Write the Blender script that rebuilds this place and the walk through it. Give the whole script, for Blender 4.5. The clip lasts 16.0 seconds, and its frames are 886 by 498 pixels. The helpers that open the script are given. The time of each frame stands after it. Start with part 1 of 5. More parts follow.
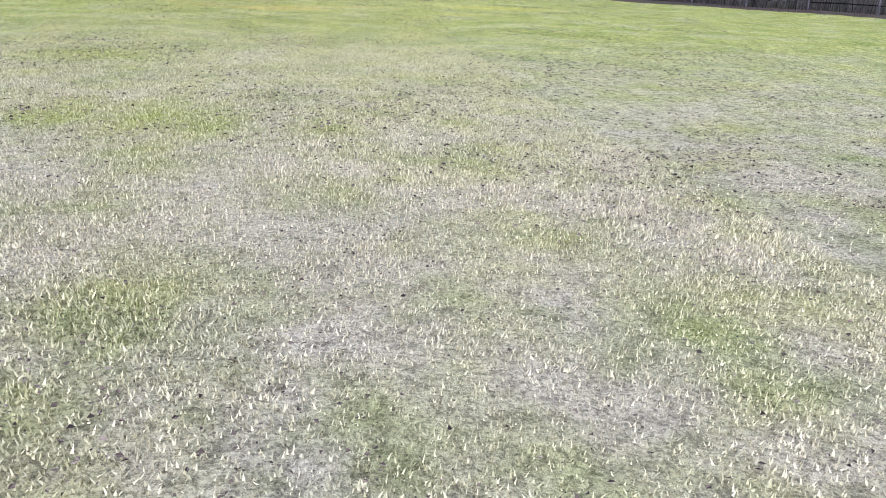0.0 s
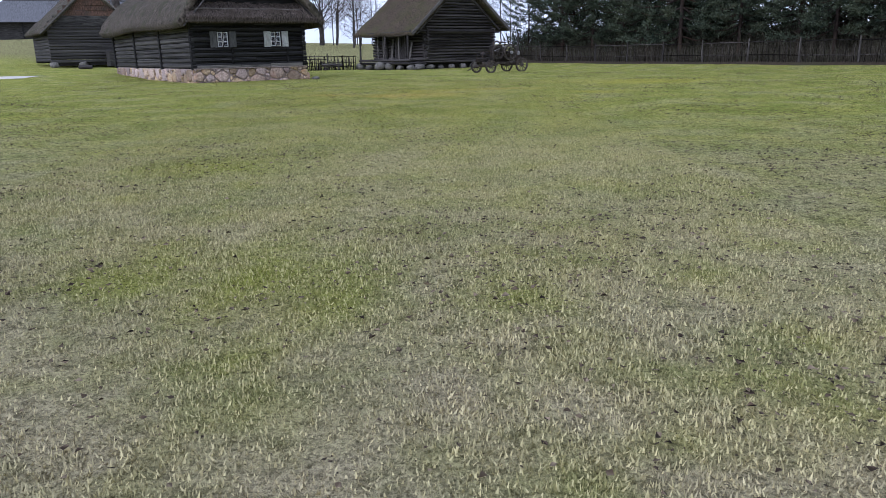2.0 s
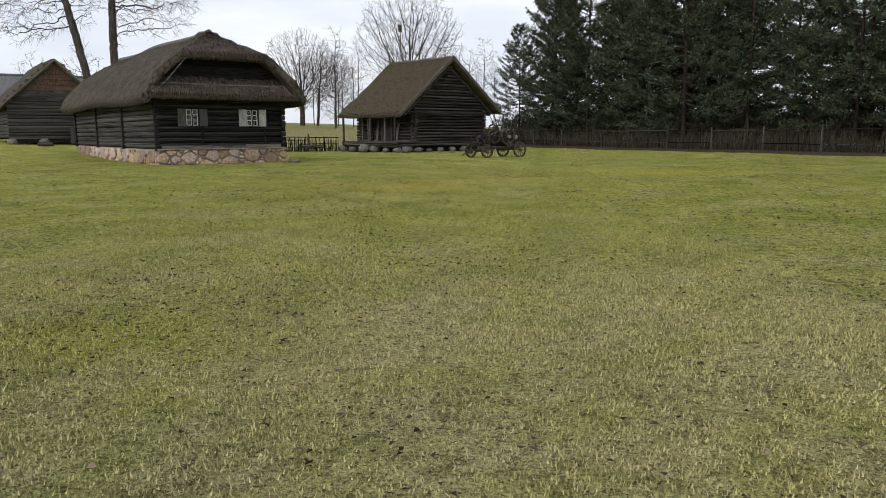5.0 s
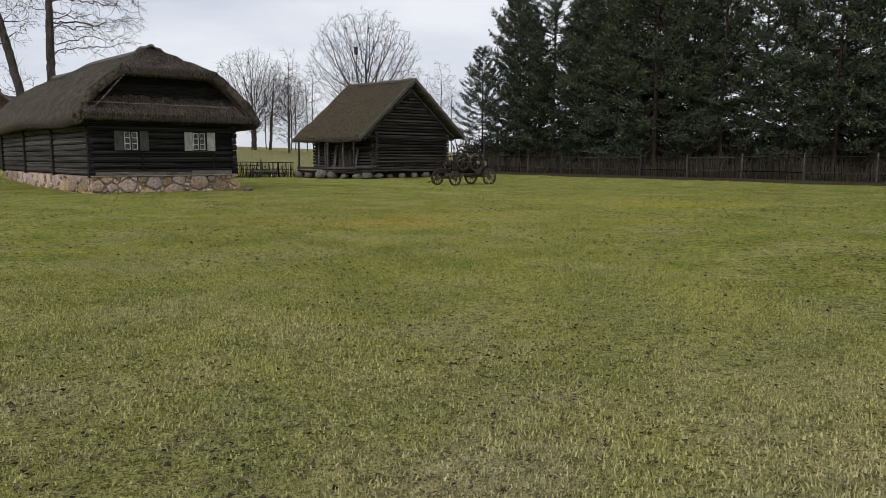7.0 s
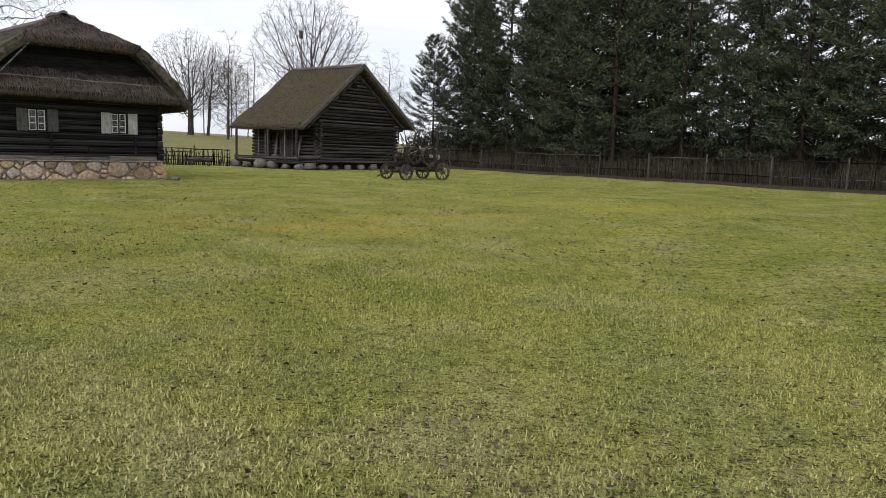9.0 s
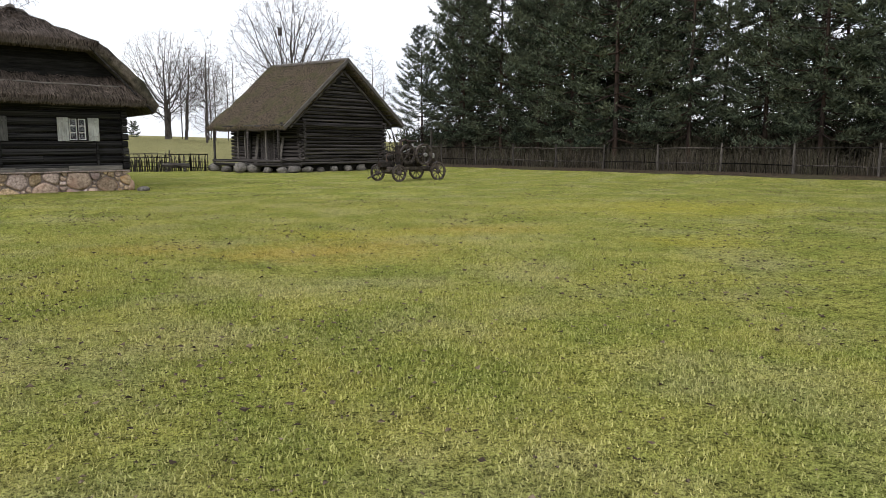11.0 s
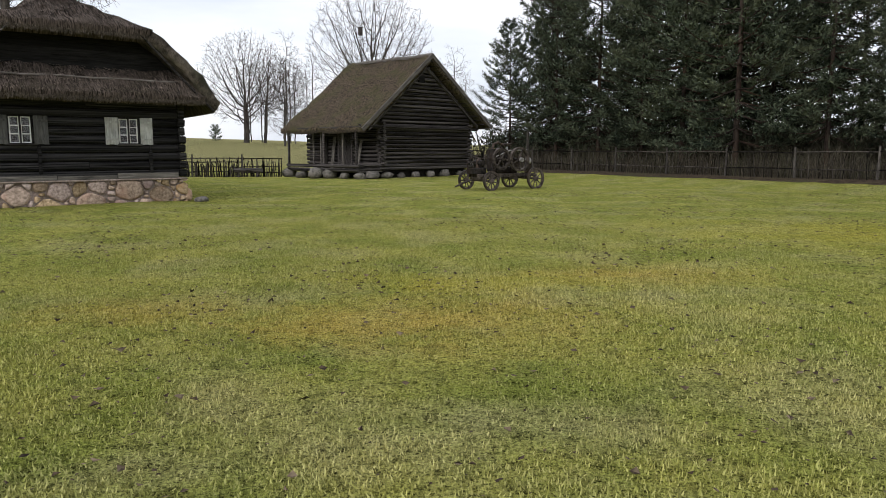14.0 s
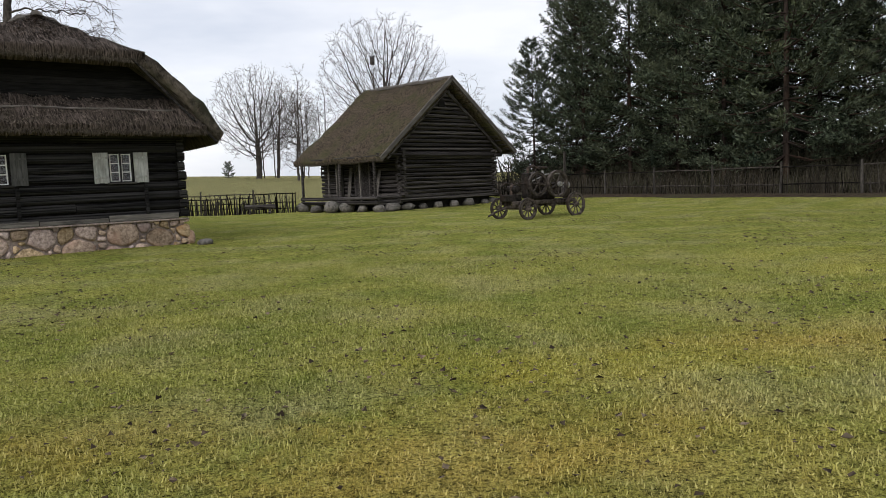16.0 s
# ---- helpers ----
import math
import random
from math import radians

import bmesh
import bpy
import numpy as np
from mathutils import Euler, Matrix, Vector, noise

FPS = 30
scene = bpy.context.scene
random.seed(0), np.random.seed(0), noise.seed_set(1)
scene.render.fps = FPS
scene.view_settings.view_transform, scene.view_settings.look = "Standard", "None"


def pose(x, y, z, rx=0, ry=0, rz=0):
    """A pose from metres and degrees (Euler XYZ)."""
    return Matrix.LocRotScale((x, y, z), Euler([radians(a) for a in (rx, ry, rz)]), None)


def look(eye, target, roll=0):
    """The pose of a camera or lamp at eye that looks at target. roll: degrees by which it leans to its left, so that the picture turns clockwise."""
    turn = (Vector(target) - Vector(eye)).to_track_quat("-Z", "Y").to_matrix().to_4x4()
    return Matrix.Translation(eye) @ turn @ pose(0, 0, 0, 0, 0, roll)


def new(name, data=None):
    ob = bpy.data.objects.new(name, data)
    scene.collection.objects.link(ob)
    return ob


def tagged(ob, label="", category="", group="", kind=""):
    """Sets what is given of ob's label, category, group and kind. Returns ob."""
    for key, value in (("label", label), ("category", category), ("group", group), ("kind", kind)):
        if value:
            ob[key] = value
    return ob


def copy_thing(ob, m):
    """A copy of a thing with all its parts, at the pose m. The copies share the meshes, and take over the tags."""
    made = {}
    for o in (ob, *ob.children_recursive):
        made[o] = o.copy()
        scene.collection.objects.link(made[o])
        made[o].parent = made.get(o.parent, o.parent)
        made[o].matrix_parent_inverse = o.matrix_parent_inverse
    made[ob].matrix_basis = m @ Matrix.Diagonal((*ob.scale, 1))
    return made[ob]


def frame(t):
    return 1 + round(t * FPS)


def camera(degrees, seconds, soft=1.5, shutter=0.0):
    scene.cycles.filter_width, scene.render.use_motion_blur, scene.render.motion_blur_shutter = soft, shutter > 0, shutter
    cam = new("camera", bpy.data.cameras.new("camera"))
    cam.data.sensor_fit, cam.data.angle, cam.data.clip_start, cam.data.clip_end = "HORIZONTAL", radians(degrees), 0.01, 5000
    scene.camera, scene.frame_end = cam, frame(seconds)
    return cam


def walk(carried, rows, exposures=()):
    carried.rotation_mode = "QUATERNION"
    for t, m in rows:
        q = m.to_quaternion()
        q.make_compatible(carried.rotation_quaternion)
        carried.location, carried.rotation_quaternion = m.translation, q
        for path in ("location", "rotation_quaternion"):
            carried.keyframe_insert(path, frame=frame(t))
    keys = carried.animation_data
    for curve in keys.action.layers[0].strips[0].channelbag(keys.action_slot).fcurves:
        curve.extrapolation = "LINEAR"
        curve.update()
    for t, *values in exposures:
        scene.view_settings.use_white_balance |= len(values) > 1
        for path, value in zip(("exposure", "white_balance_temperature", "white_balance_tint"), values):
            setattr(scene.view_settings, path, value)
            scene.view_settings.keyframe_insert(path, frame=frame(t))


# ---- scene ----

# ---- camera and walk: seconds, eye x, y, z, heading to the left, pitch, roll (degrees) ----
cam = camera(61.98, 16.0, soft=0.85)
PATH = [
    (0.0, 3.620, 0.004, 1.523, -0.74, -20.33, 2.48),
    (0.5, 3.453, 0.665, 1.536, 4.95, -19.42, 2.96),
    (1.0, 3.283, 1.316, 1.480, 5.76, -19.63, 0.63),
    (1.5, 3.077, 1.991, 1.535, 10.04, -16.86, 0.12),
    (2.0, 2.818, 2.653, 1.584, 9.04, -15.01, -1.18),
    (2.5, 2.578, 3.298, 1.601, 9.79, -13.31, -1.44),
    (3.0, 2.312, 3.957, 1.589, 10.28, -13.27, -0.24),
    (3.5, 2.091, 4.679, 1.625, 10.10, -10.15, -0.46),
    (4.0, 1.838, 5.367, 1.618, 10.40, -7.95, -0.10),
    (4.5, 1.642, 6.061, 1.615, 8.62, -9.01, 0.37),
    (5.0, 1.418, 6.780, 1.652, 7.05, -8.96, -0.23),
    (7.5, 0.352, 10.021, 1.718, 2.01, -6.53, 0.31),
    (8.0, 0.282, 10.673, 1.718, 0.67, -6.20, 0.57),
    (8.5, 0.200, 11.322, 1.711, 0.19, -6.46, 1.48),
    (9.0, 0.104, 11.952, 1.733, -1.10, -7.61, 1.75),
    (11.5, -0.472, 15.246, 1.780, -1.86, -7.90, -0.38),
    (12.0, -0.581, 15.894, 1.739, -1.28, -7.38, -0.37),
    (12.5, -0.653, 16.588, 1.716, -1.15, -7.50, -0.23),
    (13.0, -0.741, 17.296, 1.726, 0.90, -8.46, -0.24),
    (13.5, -0.834, 17.967, 1.759, 0.60, -9.07, 0.13),
    (14.0, -0.978, 18.647, 1.806, 3.83, -7.65, -0.07),
    (14.5, -1.149, 19.297, 1.842, 4.82, -7.25, -0.15),
    (15.0, -1.311, 19.975, 1.825, 4.74, -5.52, -0.97),
    (15.5, -1.540, 20.622, 1.778, 5.43, -4.85, -1.42),
    (16.0, -1.724, 21.333, 1.734, 5.00, -5.36, -2.25),
]


def aim(x, y, z, yaw, pitch, roll):
    a, b = radians(yaw), radians(pitch)
    way = Vector((-math.sin(a) * math.cos(b), math.cos(a) * math.cos(b), math.sin(b)))
    eye = Vector((x, y, z))
    return look(eye, eye + way, roll)


walk(cam, [(t, aim(*row)) for t, *row in PATH],
     exposures=[(0.0, 1.48, 5050, 29), (1.0, 1.38, 5100, 28), (1.5, 0.88, 5250, 21), (2.0, 0.38, 5350, 19), (2.5, 0.60, 5450, 18), (3.0, 0.32, 5600, 18),
                (3.5, 0.18, 5900, 13), (4.0, -0.12, 6200, 12), (4.5, 0.03, 6400, 12), (5.0, 0.16, 6500, 12), (7.5, -0.12, 6500, 12), (8.0, 0.08, 6500, 12), (8.5, -0.07, 6500, 12),
                (9.0, 0.28, 6500, 12), (11.5, 0.53, 6500, 12), (12.5, 0.23, 6500, 12), (13.0, 0.28, 6500, 12), (13.5, 0.46, 6500, 12), (14.0, 0.30, 6500, 12), (14.5, 0.23, 6500, 12), (15.0, -0.02, 6500, 12), (15.5, -0.22, 6500, 12),
                (16.0, 0.13, 6500, 12)])

# ---- light: overcast sky with a weak, wide sun ----
world = bpy.data.worlds.new("overcast_sky")
scene.world = world
world.use_nodes = True
wt = world.node_tree
wt.nodes.clear()


def wnode(kind, **inputs):
    n = wt.nodes.new(kind)
    for key, value in inputs.items():
        n.inputs[key.replace("_", " ")].default_value = value
    return n


w_out = wnode("ShaderNodeOutputWorld")
w_bg = wnode("ShaderNodeBackground", Strength=1.2)
w_sky = wnode("ShaderNodeTexSky")
w_sky.sky_type, w_sky.sun_disc = "NISHITA", False
w_sky.sun_elevation, w_sky.sun_rotation = radians(30), radians(150)
w_dim = wnode("ShaderNodeVectorMath")
w_dim.operation = "SCALE"
w_dim.inputs["Scale"].default_value = 0.11
w_co = wnode("ShaderNodeTexCoord")
w_map = wnode("ShaderNodeMapping")
w_map.inputs["Scale"].default_value = (1.0, 1.0, 3.6)
w_n1 = wnode("ShaderNodeTexNoise", Scale=2.3, Detail=5.0, Roughness=0.52)
w_ramp = wnode("ShaderNodeValToRGB")
w_ramp.color_ramp.elements[0].position, w_ramp.color_ramp.elements[0].color = 0.36, (0.53, 0.57, 0.645, 1)
w_ramp.color_ramp.elements[1].position, w_ramp.color_ramp.elements[1].color = 0.64, (0.78, 0.795, 0.825, 1)
w_mix = wnode("ShaderNodeMixRGB", Fac=0.9)
wt.links.new(w_co.outputs["Generated"], w_map.inputs["Vector"])
wt.links.new(w_map.outputs["Vector"], w_n1.inputs["Vector"])
wt.links.new(w_n1.outputs["Fac"], w_ramp.inputs["Fac"])
wt.links.new(w_sky.outputs["Color"], w_dim.inputs[0])
wt.links.new(w_dim.outputs["Vector"], w_mix.inputs["Color1"])
wt.links.new(w_ramp.outputs["Color"], w_mix.inputs["Color2"])
wt.links.new(w_mix.outputs["Color"], w_bg.inputs["Color"])
wt.links.new(w_bg.outputs["Background"], w_out.inputs["Surface"])

sun = new("sun", bpy.data.lights.new("sun", "SUN"))
sun.data.energy, sun.data.angle, sun.data.color = 1.3, radians(25), (1.0, 0.96, 0.9)
sun.matrix_world = look((0, 0, 30), (14, 24.2, 13.9))


# ---- materials ----
def surface(name, dark, light, tint=None, grain=(8, 8, 8), detail=6.0, large=0.6, rough=0.9, bump=0.4, depth=0.01,
            vary=0.25, coord="Object", low=0.35, high=0.65, metal=0.0, island=False, spec=0.08, hue=0.0):
    """A weathered surface: grain between two colours, larger stains of a third, and a shift from piece to piece."""
    m = bpy.data.materials.new(name)
    m.use_nodes = True
    t = m.node_tree
    p = t.nodes["Principled BSDF"]
    p.inputs["Roughness"].default_value, p.inputs["Metallic"].default_value = rough, metal
    p.inputs["Specular IOR Level"].default_value = spec

    def node(kind):
        return t.nodes.new(kind)

    if coord == "Position":
        src = node("ShaderNodeNewGeometry").outputs["Position"]
    else:
        src = node("ShaderNodeTexCoord").outputs["Object"]
    if island:
        rnd = node("ShaderNodeNewGeometry").outputs["Random Per Island"]
    else:
        rnd = node("ShaderNodeObjectInfo").outputs["Random"]
    shift = node("ShaderNodeVectorMath")
    shift.operation = "MULTIPLY_ADD"
    comb = node("ShaderNodeCombineXYZ")
    for k in range(3):
        t.links.new(rnd, comb.inputs[k])
    shift.inputs[1].default_value = (1, 1, 1)
    t.links.new(comb.outputs[0], shift.inputs[0])
    t.links.new(src, shift.inputs[2])
    mp = node("ShaderNodeMapping")
    mp.inputs["Scale"].default_value = grain
    t.links.new(shift.outputs[0], mp.inputs["Vector"])
    n1 = node("ShaderNodeTexNoise")
    n1.inputs["Scale"].default_value, n1.inputs["Detail"].default_value = 1.0, detail
    n1.inputs["Roughness"].default_value = 0.65
    t.links.new(mp.outputs[0], n1.inputs["Vector"])
    ramp = node("ShaderNodeValToRGB")
    ramp.color_ramp.elements[0].position, ramp.color_ramp.elements[0].color = low, (*dark, 1)
    ramp.color_ramp.elements[1].position, ramp.color_ramp.elements[1].color = high, (*light, 1)
    t.links.new(n1.outputs["Fac"], ramp.inputs["Fac"])
    col = ramp.outputs["Color"]
    if tint:
        n2 = node("ShaderNodeTexNoise")
        n2.inputs["Scale"].default_value, n2.inputs["Detail"].default_value = large, 4.0
        t.links.new(shift.outputs[0], n2.inputs["Vector"])
        r2 = node("ShaderNodeValToRGB")
        r2.color_ramp.elements[0].position, r2.color_ramp.elements[1].position = 0.46, 0.66
        t.links.new(n2.outputs["Fac"], r2.inputs["Fac"])
        mx = node("ShaderNodeMixRGB")
        t.links.new(r2.outputs["Color"], mx.inputs["Fac"])
        t.links.new(col, mx.inputs["Color1"])
        mx.inputs["Color2"].default_value = (*tint, 1)
        mul = node("ShaderNodeMixRGB")
        mul.blend_type, mul.inputs["Fac"].default_value = "MIX", 0.35
        t.links.new(mx.outputs[0], mul.inputs["Color1"])
        t.links.new(col, mul.inputs["Color2"])
        col = mul.outputs[0]
    hsv = node("ShaderNodeHueSaturation")
    mr = node("ShaderNodeMapRange")
    mr.inputs["To Min"].default_value, mr.inputs["To Max"].default_value = 1 - vary, 1 + vary
    t.links.new(rnd, mr.inputs["Value"])
    t.links.new(mr.outputs[0], hsv.inputs["Value"])
    t.links.new(col, hsv.inputs["Color"])
    if hue:
        turn = node("ShaderNodeMath")
        turn.operation = "MULTIPLY"
        turn.inputs[1].default_value = 7.31
        part_of = node("ShaderNodeMath")
        part_of.operation = "FRACT"
        t.links.new(rnd, turn.inputs[0])
        t.links.new(turn.outputs[0], part_of.inputs[0])
        for socket, lo_, hi_ in (("Hue", 0.5 - hue, 0.5 + hue), ("Saturation", 0.6, 1.4)):
            q = node("ShaderNodeMapRange")
            q.inputs["To Min"].default_value, q.inputs["To Max"].default_value = lo_, hi_
            t.links.new(part_of.outputs[0], q.inputs["Value"])
            t.links.new(q.outputs[0], hsv.inputs[socket])
    t.links.new(hsv.outputs["Color"], p.inputs["Base Color"])
    if bump:
        b = node("ShaderNodeBump")
        b.inputs["Strength"].default_value, b.inputs["Distance"].default_value = bump, depth
        t.links.new(n1.outputs["Fac"], b.inputs["Height"])
        t.links.new(b.outputs["Normal"], p.inputs["Normal"])
    return m


# pale streaks in the grain also stand in for lit upper log edges
M_LOG = surface("tarred_log_wood", (0.004, 0.004, 0.0045), (0.066, 0.064, 0.063), (0.016, 0.0155, 0.016), (1.1, 26, 26), large=1.3, rough=0.85, bump=0.8, depth=0.03, vary=0.4, low=0.40, high=0.72)
# weathered grey wood; on the cottage's side wall its paleness stands for light
M_LOGGREY = surface("weathered_and_lit_grey_log", (0.014, 0.0135, 0.0135), (0.105, 0.099, 0.093), (0.05, 0.047, 0.044), (1.5, 20, 20), large=1.1, bump=0.7, depth=0.02, vary=0.3)
# strong grain contrast also paints highlights and dark gaps onto the granary logs
M_BARNLOG = surface("old_brown_log", (0.005, 0.0045, 0.0045), (0.17, 0.155, 0.148), (0.035, 0.032, 0.031), (1.2, 22, 22), large=1.2, bump=0.8, depth=0.03, vary=0.4, low=0.40, high=0.70)
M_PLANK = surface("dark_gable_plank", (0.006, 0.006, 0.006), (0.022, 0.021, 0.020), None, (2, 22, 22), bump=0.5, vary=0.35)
M_SHUT = surface("grey_painted_shutter", (0.22, 0.23, 0.22), (0.56, 0.57, 0.55), (0.30, 0.29, 0.27), (18, 18, 2.5), large=4, bump=0.3, depth=0.004, vary=0.06)
M_SHUTDARK = surface("bare_dark_shutter", (0.05, 0.05, 0.05), (0.12, 0.12, 0.115), None, (18, 18, 2.5), bump=0.3, depth=0.004, vary=0.1)
M_FRAME = surface("white_window_paint", (0.55, 0.56, 0.54), (0.80, 0.80, 0.77), None, (20, 20, 20), rough=0.6, bump=0.1, depth=0.002, vary=0.05)
M_STONE = surface("field_stone", (0.20, 0.145, 0.110), (0.56, 0.435, 0.345), (0.42, 0.26, 0.19), (14, 14, 14), large=2.2, bump=0.6, depth=0.015, vary=0.42, hue=0.025)
M_BOULDER = surface("grey_boulder", (0.06, 0.057, 0.052), (0.22, 0.205, 0.185), (0.09, 0.092, 0.07), (9, 9, 9), large=2.0, bump=0.7, depth=0.03, vary=0.35)
M_MORTAR = surface("pale_mortar", (0.22, 0.175, 0.155), (0.42, 0.345, 0.31), (0.16, 0.14, 0.12), (20, 20, 20), large=3, bump=0.5, vary=0.05)
M_THATCH = surface("thatch_side", (0.026, 0.022, 0.018), (0.165, 0.140, 0.112), (0.060, 0.062, 0.036), (4, 26, 4), detail=9, large=1.4, bump=1.0, depth=0.09, vary=0.06, low=0.40, high=0.62)
M_THATCHF = surface("thatch_front", (0.022, 0.018, 0.015), (0.205, 0.165, 0.140), (0.085, 0.068, 0.056), (30, 4, 4), detail=9, large=1.6, bump=1.0, depth=0.10, vary=0.06, low=0.42, high=0.64)
M_MOSS = surface("mossy_thatch", (0.016, 0.011, 0.007), (0.175, 0.138, 0.100), (0.080, 0.082, 0.034), (9, 13, 9), detail=9, large=0.9, bump=1.0, depth=0.12, vary=0.06, low=0.40, high=0.62)
M_STRAW = surface("loose_straw", (0.03, 0.025, 0.02), (0.13, 0.108, 0.085), None, (6, 6, 6), bump=0, vary=0.4, island=True)
M_TUFT = surface("weathered_straw_tuft", (0.035, 0.029, 0.024), (0.24, 0.195, 0.16), (0.10, 0.09, 0.06), (3, 3, 3), bump=0, vary=0.6, island=True)
M_MOSSTUFT = surface("mossy_straw_tuft", (0.03, 0.022, 0.013), (0.20, 0.155, 0.112), (0.10, 0.105, 0.04), (1.5, 1.5, 1.5), bump=0, vary=0.8, island=True, large=0.8)
M_RIDGE = surface("bleached_ridge_straw", (0.07, 0.064, 0.058), (0.20, 0.185, 0.17), None, (20, 6, 20), bump=0.6, vary=0.1)
M_POLE = surface("peeled_pole", (0.10, 0.09, 0.08), (0.26, 0.235, 0.21), None, (3, 14, 14), bump=0.3, vary=0.2)
M_BOARD = surface("silver_board", (0.06, 0.056, 0.052), (0.20, 0.185, 0.167), (0.10, 0.092, 0.085), (2, 18, 18), large=1.5, bump=0.5, vary=0.2)
M_STICK = surface("fence_stick", (0.005, 0.0045, 0.004), (0.062, 0.055, 0.047), None, (14, 14, 3), bump=0.3, vary=0.9)
M_POST = surface("fence_post_wood", (0.03, 0.027, 0.024), (0.10, 0.092, 0.082), None, (14, 14, 3), bump=0.4, vary=0.25)
M_IRON = surface("rusty_iron", (0.007, 0.006, 0.005), (0.085, 0.058, 0.044), (0.03, 0.027, 0.025), (10, 10, 10), large=4, rough=0.6, bump=0.4, depth=0.005, vary=0.3, metal=0.5, spec=0.5)
M_PAINTIRON = surface("faded_machine_paint", (0.006, 0.006, 0.0055), (0.05, 0.043, 0.038), (0.035, 0.024, 0.02), (8, 8, 8), large=3, rough=0.6, bump=0.3, vary=0.25, metal=0.2)
M_WORNIRON = surface("worn_flywheel_iron", (0.016, 0.013, 0.011), (0.10, 0.085, 0.075), None, (9, 9, 9), rough=0.6, bump=0.3, vary=0.15, metal=0.2)
M_PALEIRON = surface("worn_bright_iron", (0.13, 0.13, 0.125), (0.32, 0.31, 0.30), None, (9, 9, 9), rough=0.5, bump=0.3, vary=0.1, metal=0.3)
M_WHEELWOOD = surface("old_wheel_wood", (0.022, 0.018, 0.016), (0.13, 0.11, 0.095), None, (10, 10, 10), bump=0.4, vary=0.25)
M_BARK = surface("grey_bark", (0.026, 0.023, 0.021), (0.10, 0.088, 0.078), None, (7, 7, 1.6), bump=0.8, depth=0.03, vary=0.15)
M_TWIG = surface("pale_bare_twig", (0.036, 0.030, 0.026), (0.10, 0.085, 0.073), None, (3, 3, 3), bump=0, vary=0.15)
M_PINEBARK = surface("pine_bark", (0.014, 0.011, 0.010), (0.058, 0.044, 0.036), (0.075, 0.044, 0.028), (7, 7, 2), large=0.5, bump=0.8, depth=0.03, vary=0.3)
M_NEEDLE = surface("pine_needles", (0.013, 0.021, 0.014), (0.120, 0.145, 0.095), (0.11, 0.12, 0.07), (1.1, 1.1, 1.6), detail=3, large=0.4, rough=0.7, bump=0, vary=0.4, low=0.40, high=0.66, island=True)
M_BUSH = surface("dry_brush", (0.02, 0.017, 0.012), (0.11, 0.095, 0.07), (0.05, 0.055, 0.028), (2, 2, 2), bump=0, vary=0.6, island=True)
M_SCRUB = surface("dark_scrub", (0.02, 0.022, 0.014), (0.07, 0.065, 0.045), None, (2, 2, 2), bump=0, vary=0.5, island=True)
M_LEAF = surface("fallen_leaf", (0.016, 0.012, 0.009), (0.100, 0.072, 0.046), (0.24, 0.19, 0.125), (6, 6, 6), bump=0, vary=0.75, island=True, coord="Position", large=9.0)
M_LITTER = surface("needle_litter", (0.024, 0.018, 0.013), (0.085, 0.062, 0.042), (0.06, 0.058, 0.03), (5, 5, 5), large=0.5, bump=0.5, depth=0.03, vary=0.02)
M_SAND = surface("sandy_path", (0.46, 0.43, 0.38), (0.66, 0.62, 0.56), None, (3, 3, 3), bump=0.3, vary=0.02)
M_SHINGLE = surface("grey_shingle_roof", (0.085, 0.086, 0.092), (0.19, 0.19, 0.20), None, (12, 2, 2), bump=0.6, vary=0.1)
M_RUSTTHATCH = surface("torn_reddish_thatch", (0.05, 0.035, 0.028), (0.19, 0.115, 0.085), (0.07, 0.06, 0.05), (14, 14, 5), large=1.5, bump=0.8, depth=0.05, vary=0.05)
# dark inside boards; also colours the solids that stand in for shade
M_HOLLOW = surface("dark_boards_and_shade", (0.012, 0.011, 0.010), (0.03, 0.028, 0.025), None, (6, 6, 6), bump=0.2, vary=0.1)
M_GLASS = bpy.data.materials.new("window_glass")
M_GLASS.use_nodes = True
_t = M_GLASS.node_tree
_t.nodes.clear()
_o, _m = _t.nodes.new("ShaderNodeOutputMaterial"), _t.nodes.new("ShaderNodeMixShader")
_c, _r = _t.nodes.new("ShaderNodeBsdfTransparent"), _t.nodes.new("ShaderNodeBsdfGlossy")
_c.inputs["Color"].default_value, _r.inputs["Roughness"].default_value, _m.inputs["Fac"].default_value = (0.72, 0.76, 0.75, 1), 0.04, 0.04
_t.links.new(_c.outputs[0], _m.inputs[1])
_t.links.new(_r.outputs[0], _m.inputs[2])
_t.links.new(_m.outputs[0], _o.inputs["Surface"])


PATCHES = ((0.8, 7.3, 0.9, 0.8, "moss"), (-0.1, 7.1, 0.4, 0.4, "moss"), (2.6, 6.9, 0.4, 0.35, "moss"), (-1.4, 11.8, 1.1, 0.9, "moss"),
           (0.4, 12.0, 1.1, 0.9, "straw"), (2.8, 12.7, 1.7, 1.3, "straw"), (-3.8, 19.8, 1.2, 1.0, "straw"), (-1.3, 25.1, 1.3, 1.0, "ochre"),
           (-2.3, 24.8, 0.9, 0.6, "ochre"), (-4.2, 25.1, 0.9, 0.6, "ochre"), (5.6, 31.8, 3.0, 2.2, "yellow"), (4.0, 25.7, 0.9, 0.7, "yellow"),
           (0.6, 27.3, 1.4, 0.7, "ochre"), (-1.3, 26.7, 1.3, 0.6, "yellow"), (-0.5, 22.6, 0.6, 0.4, "straw"), (2.4, 4.0, 1.2, 0.7, "straw"))
PATCH_COLOURS = {"moss": (0.26, 0.29, 0.035), "ochre": (0.46, 0.34, 0.085), "straw": (0.46, 0.40, 0.22), "yellow": (0.40, 0.36, 0.06)}


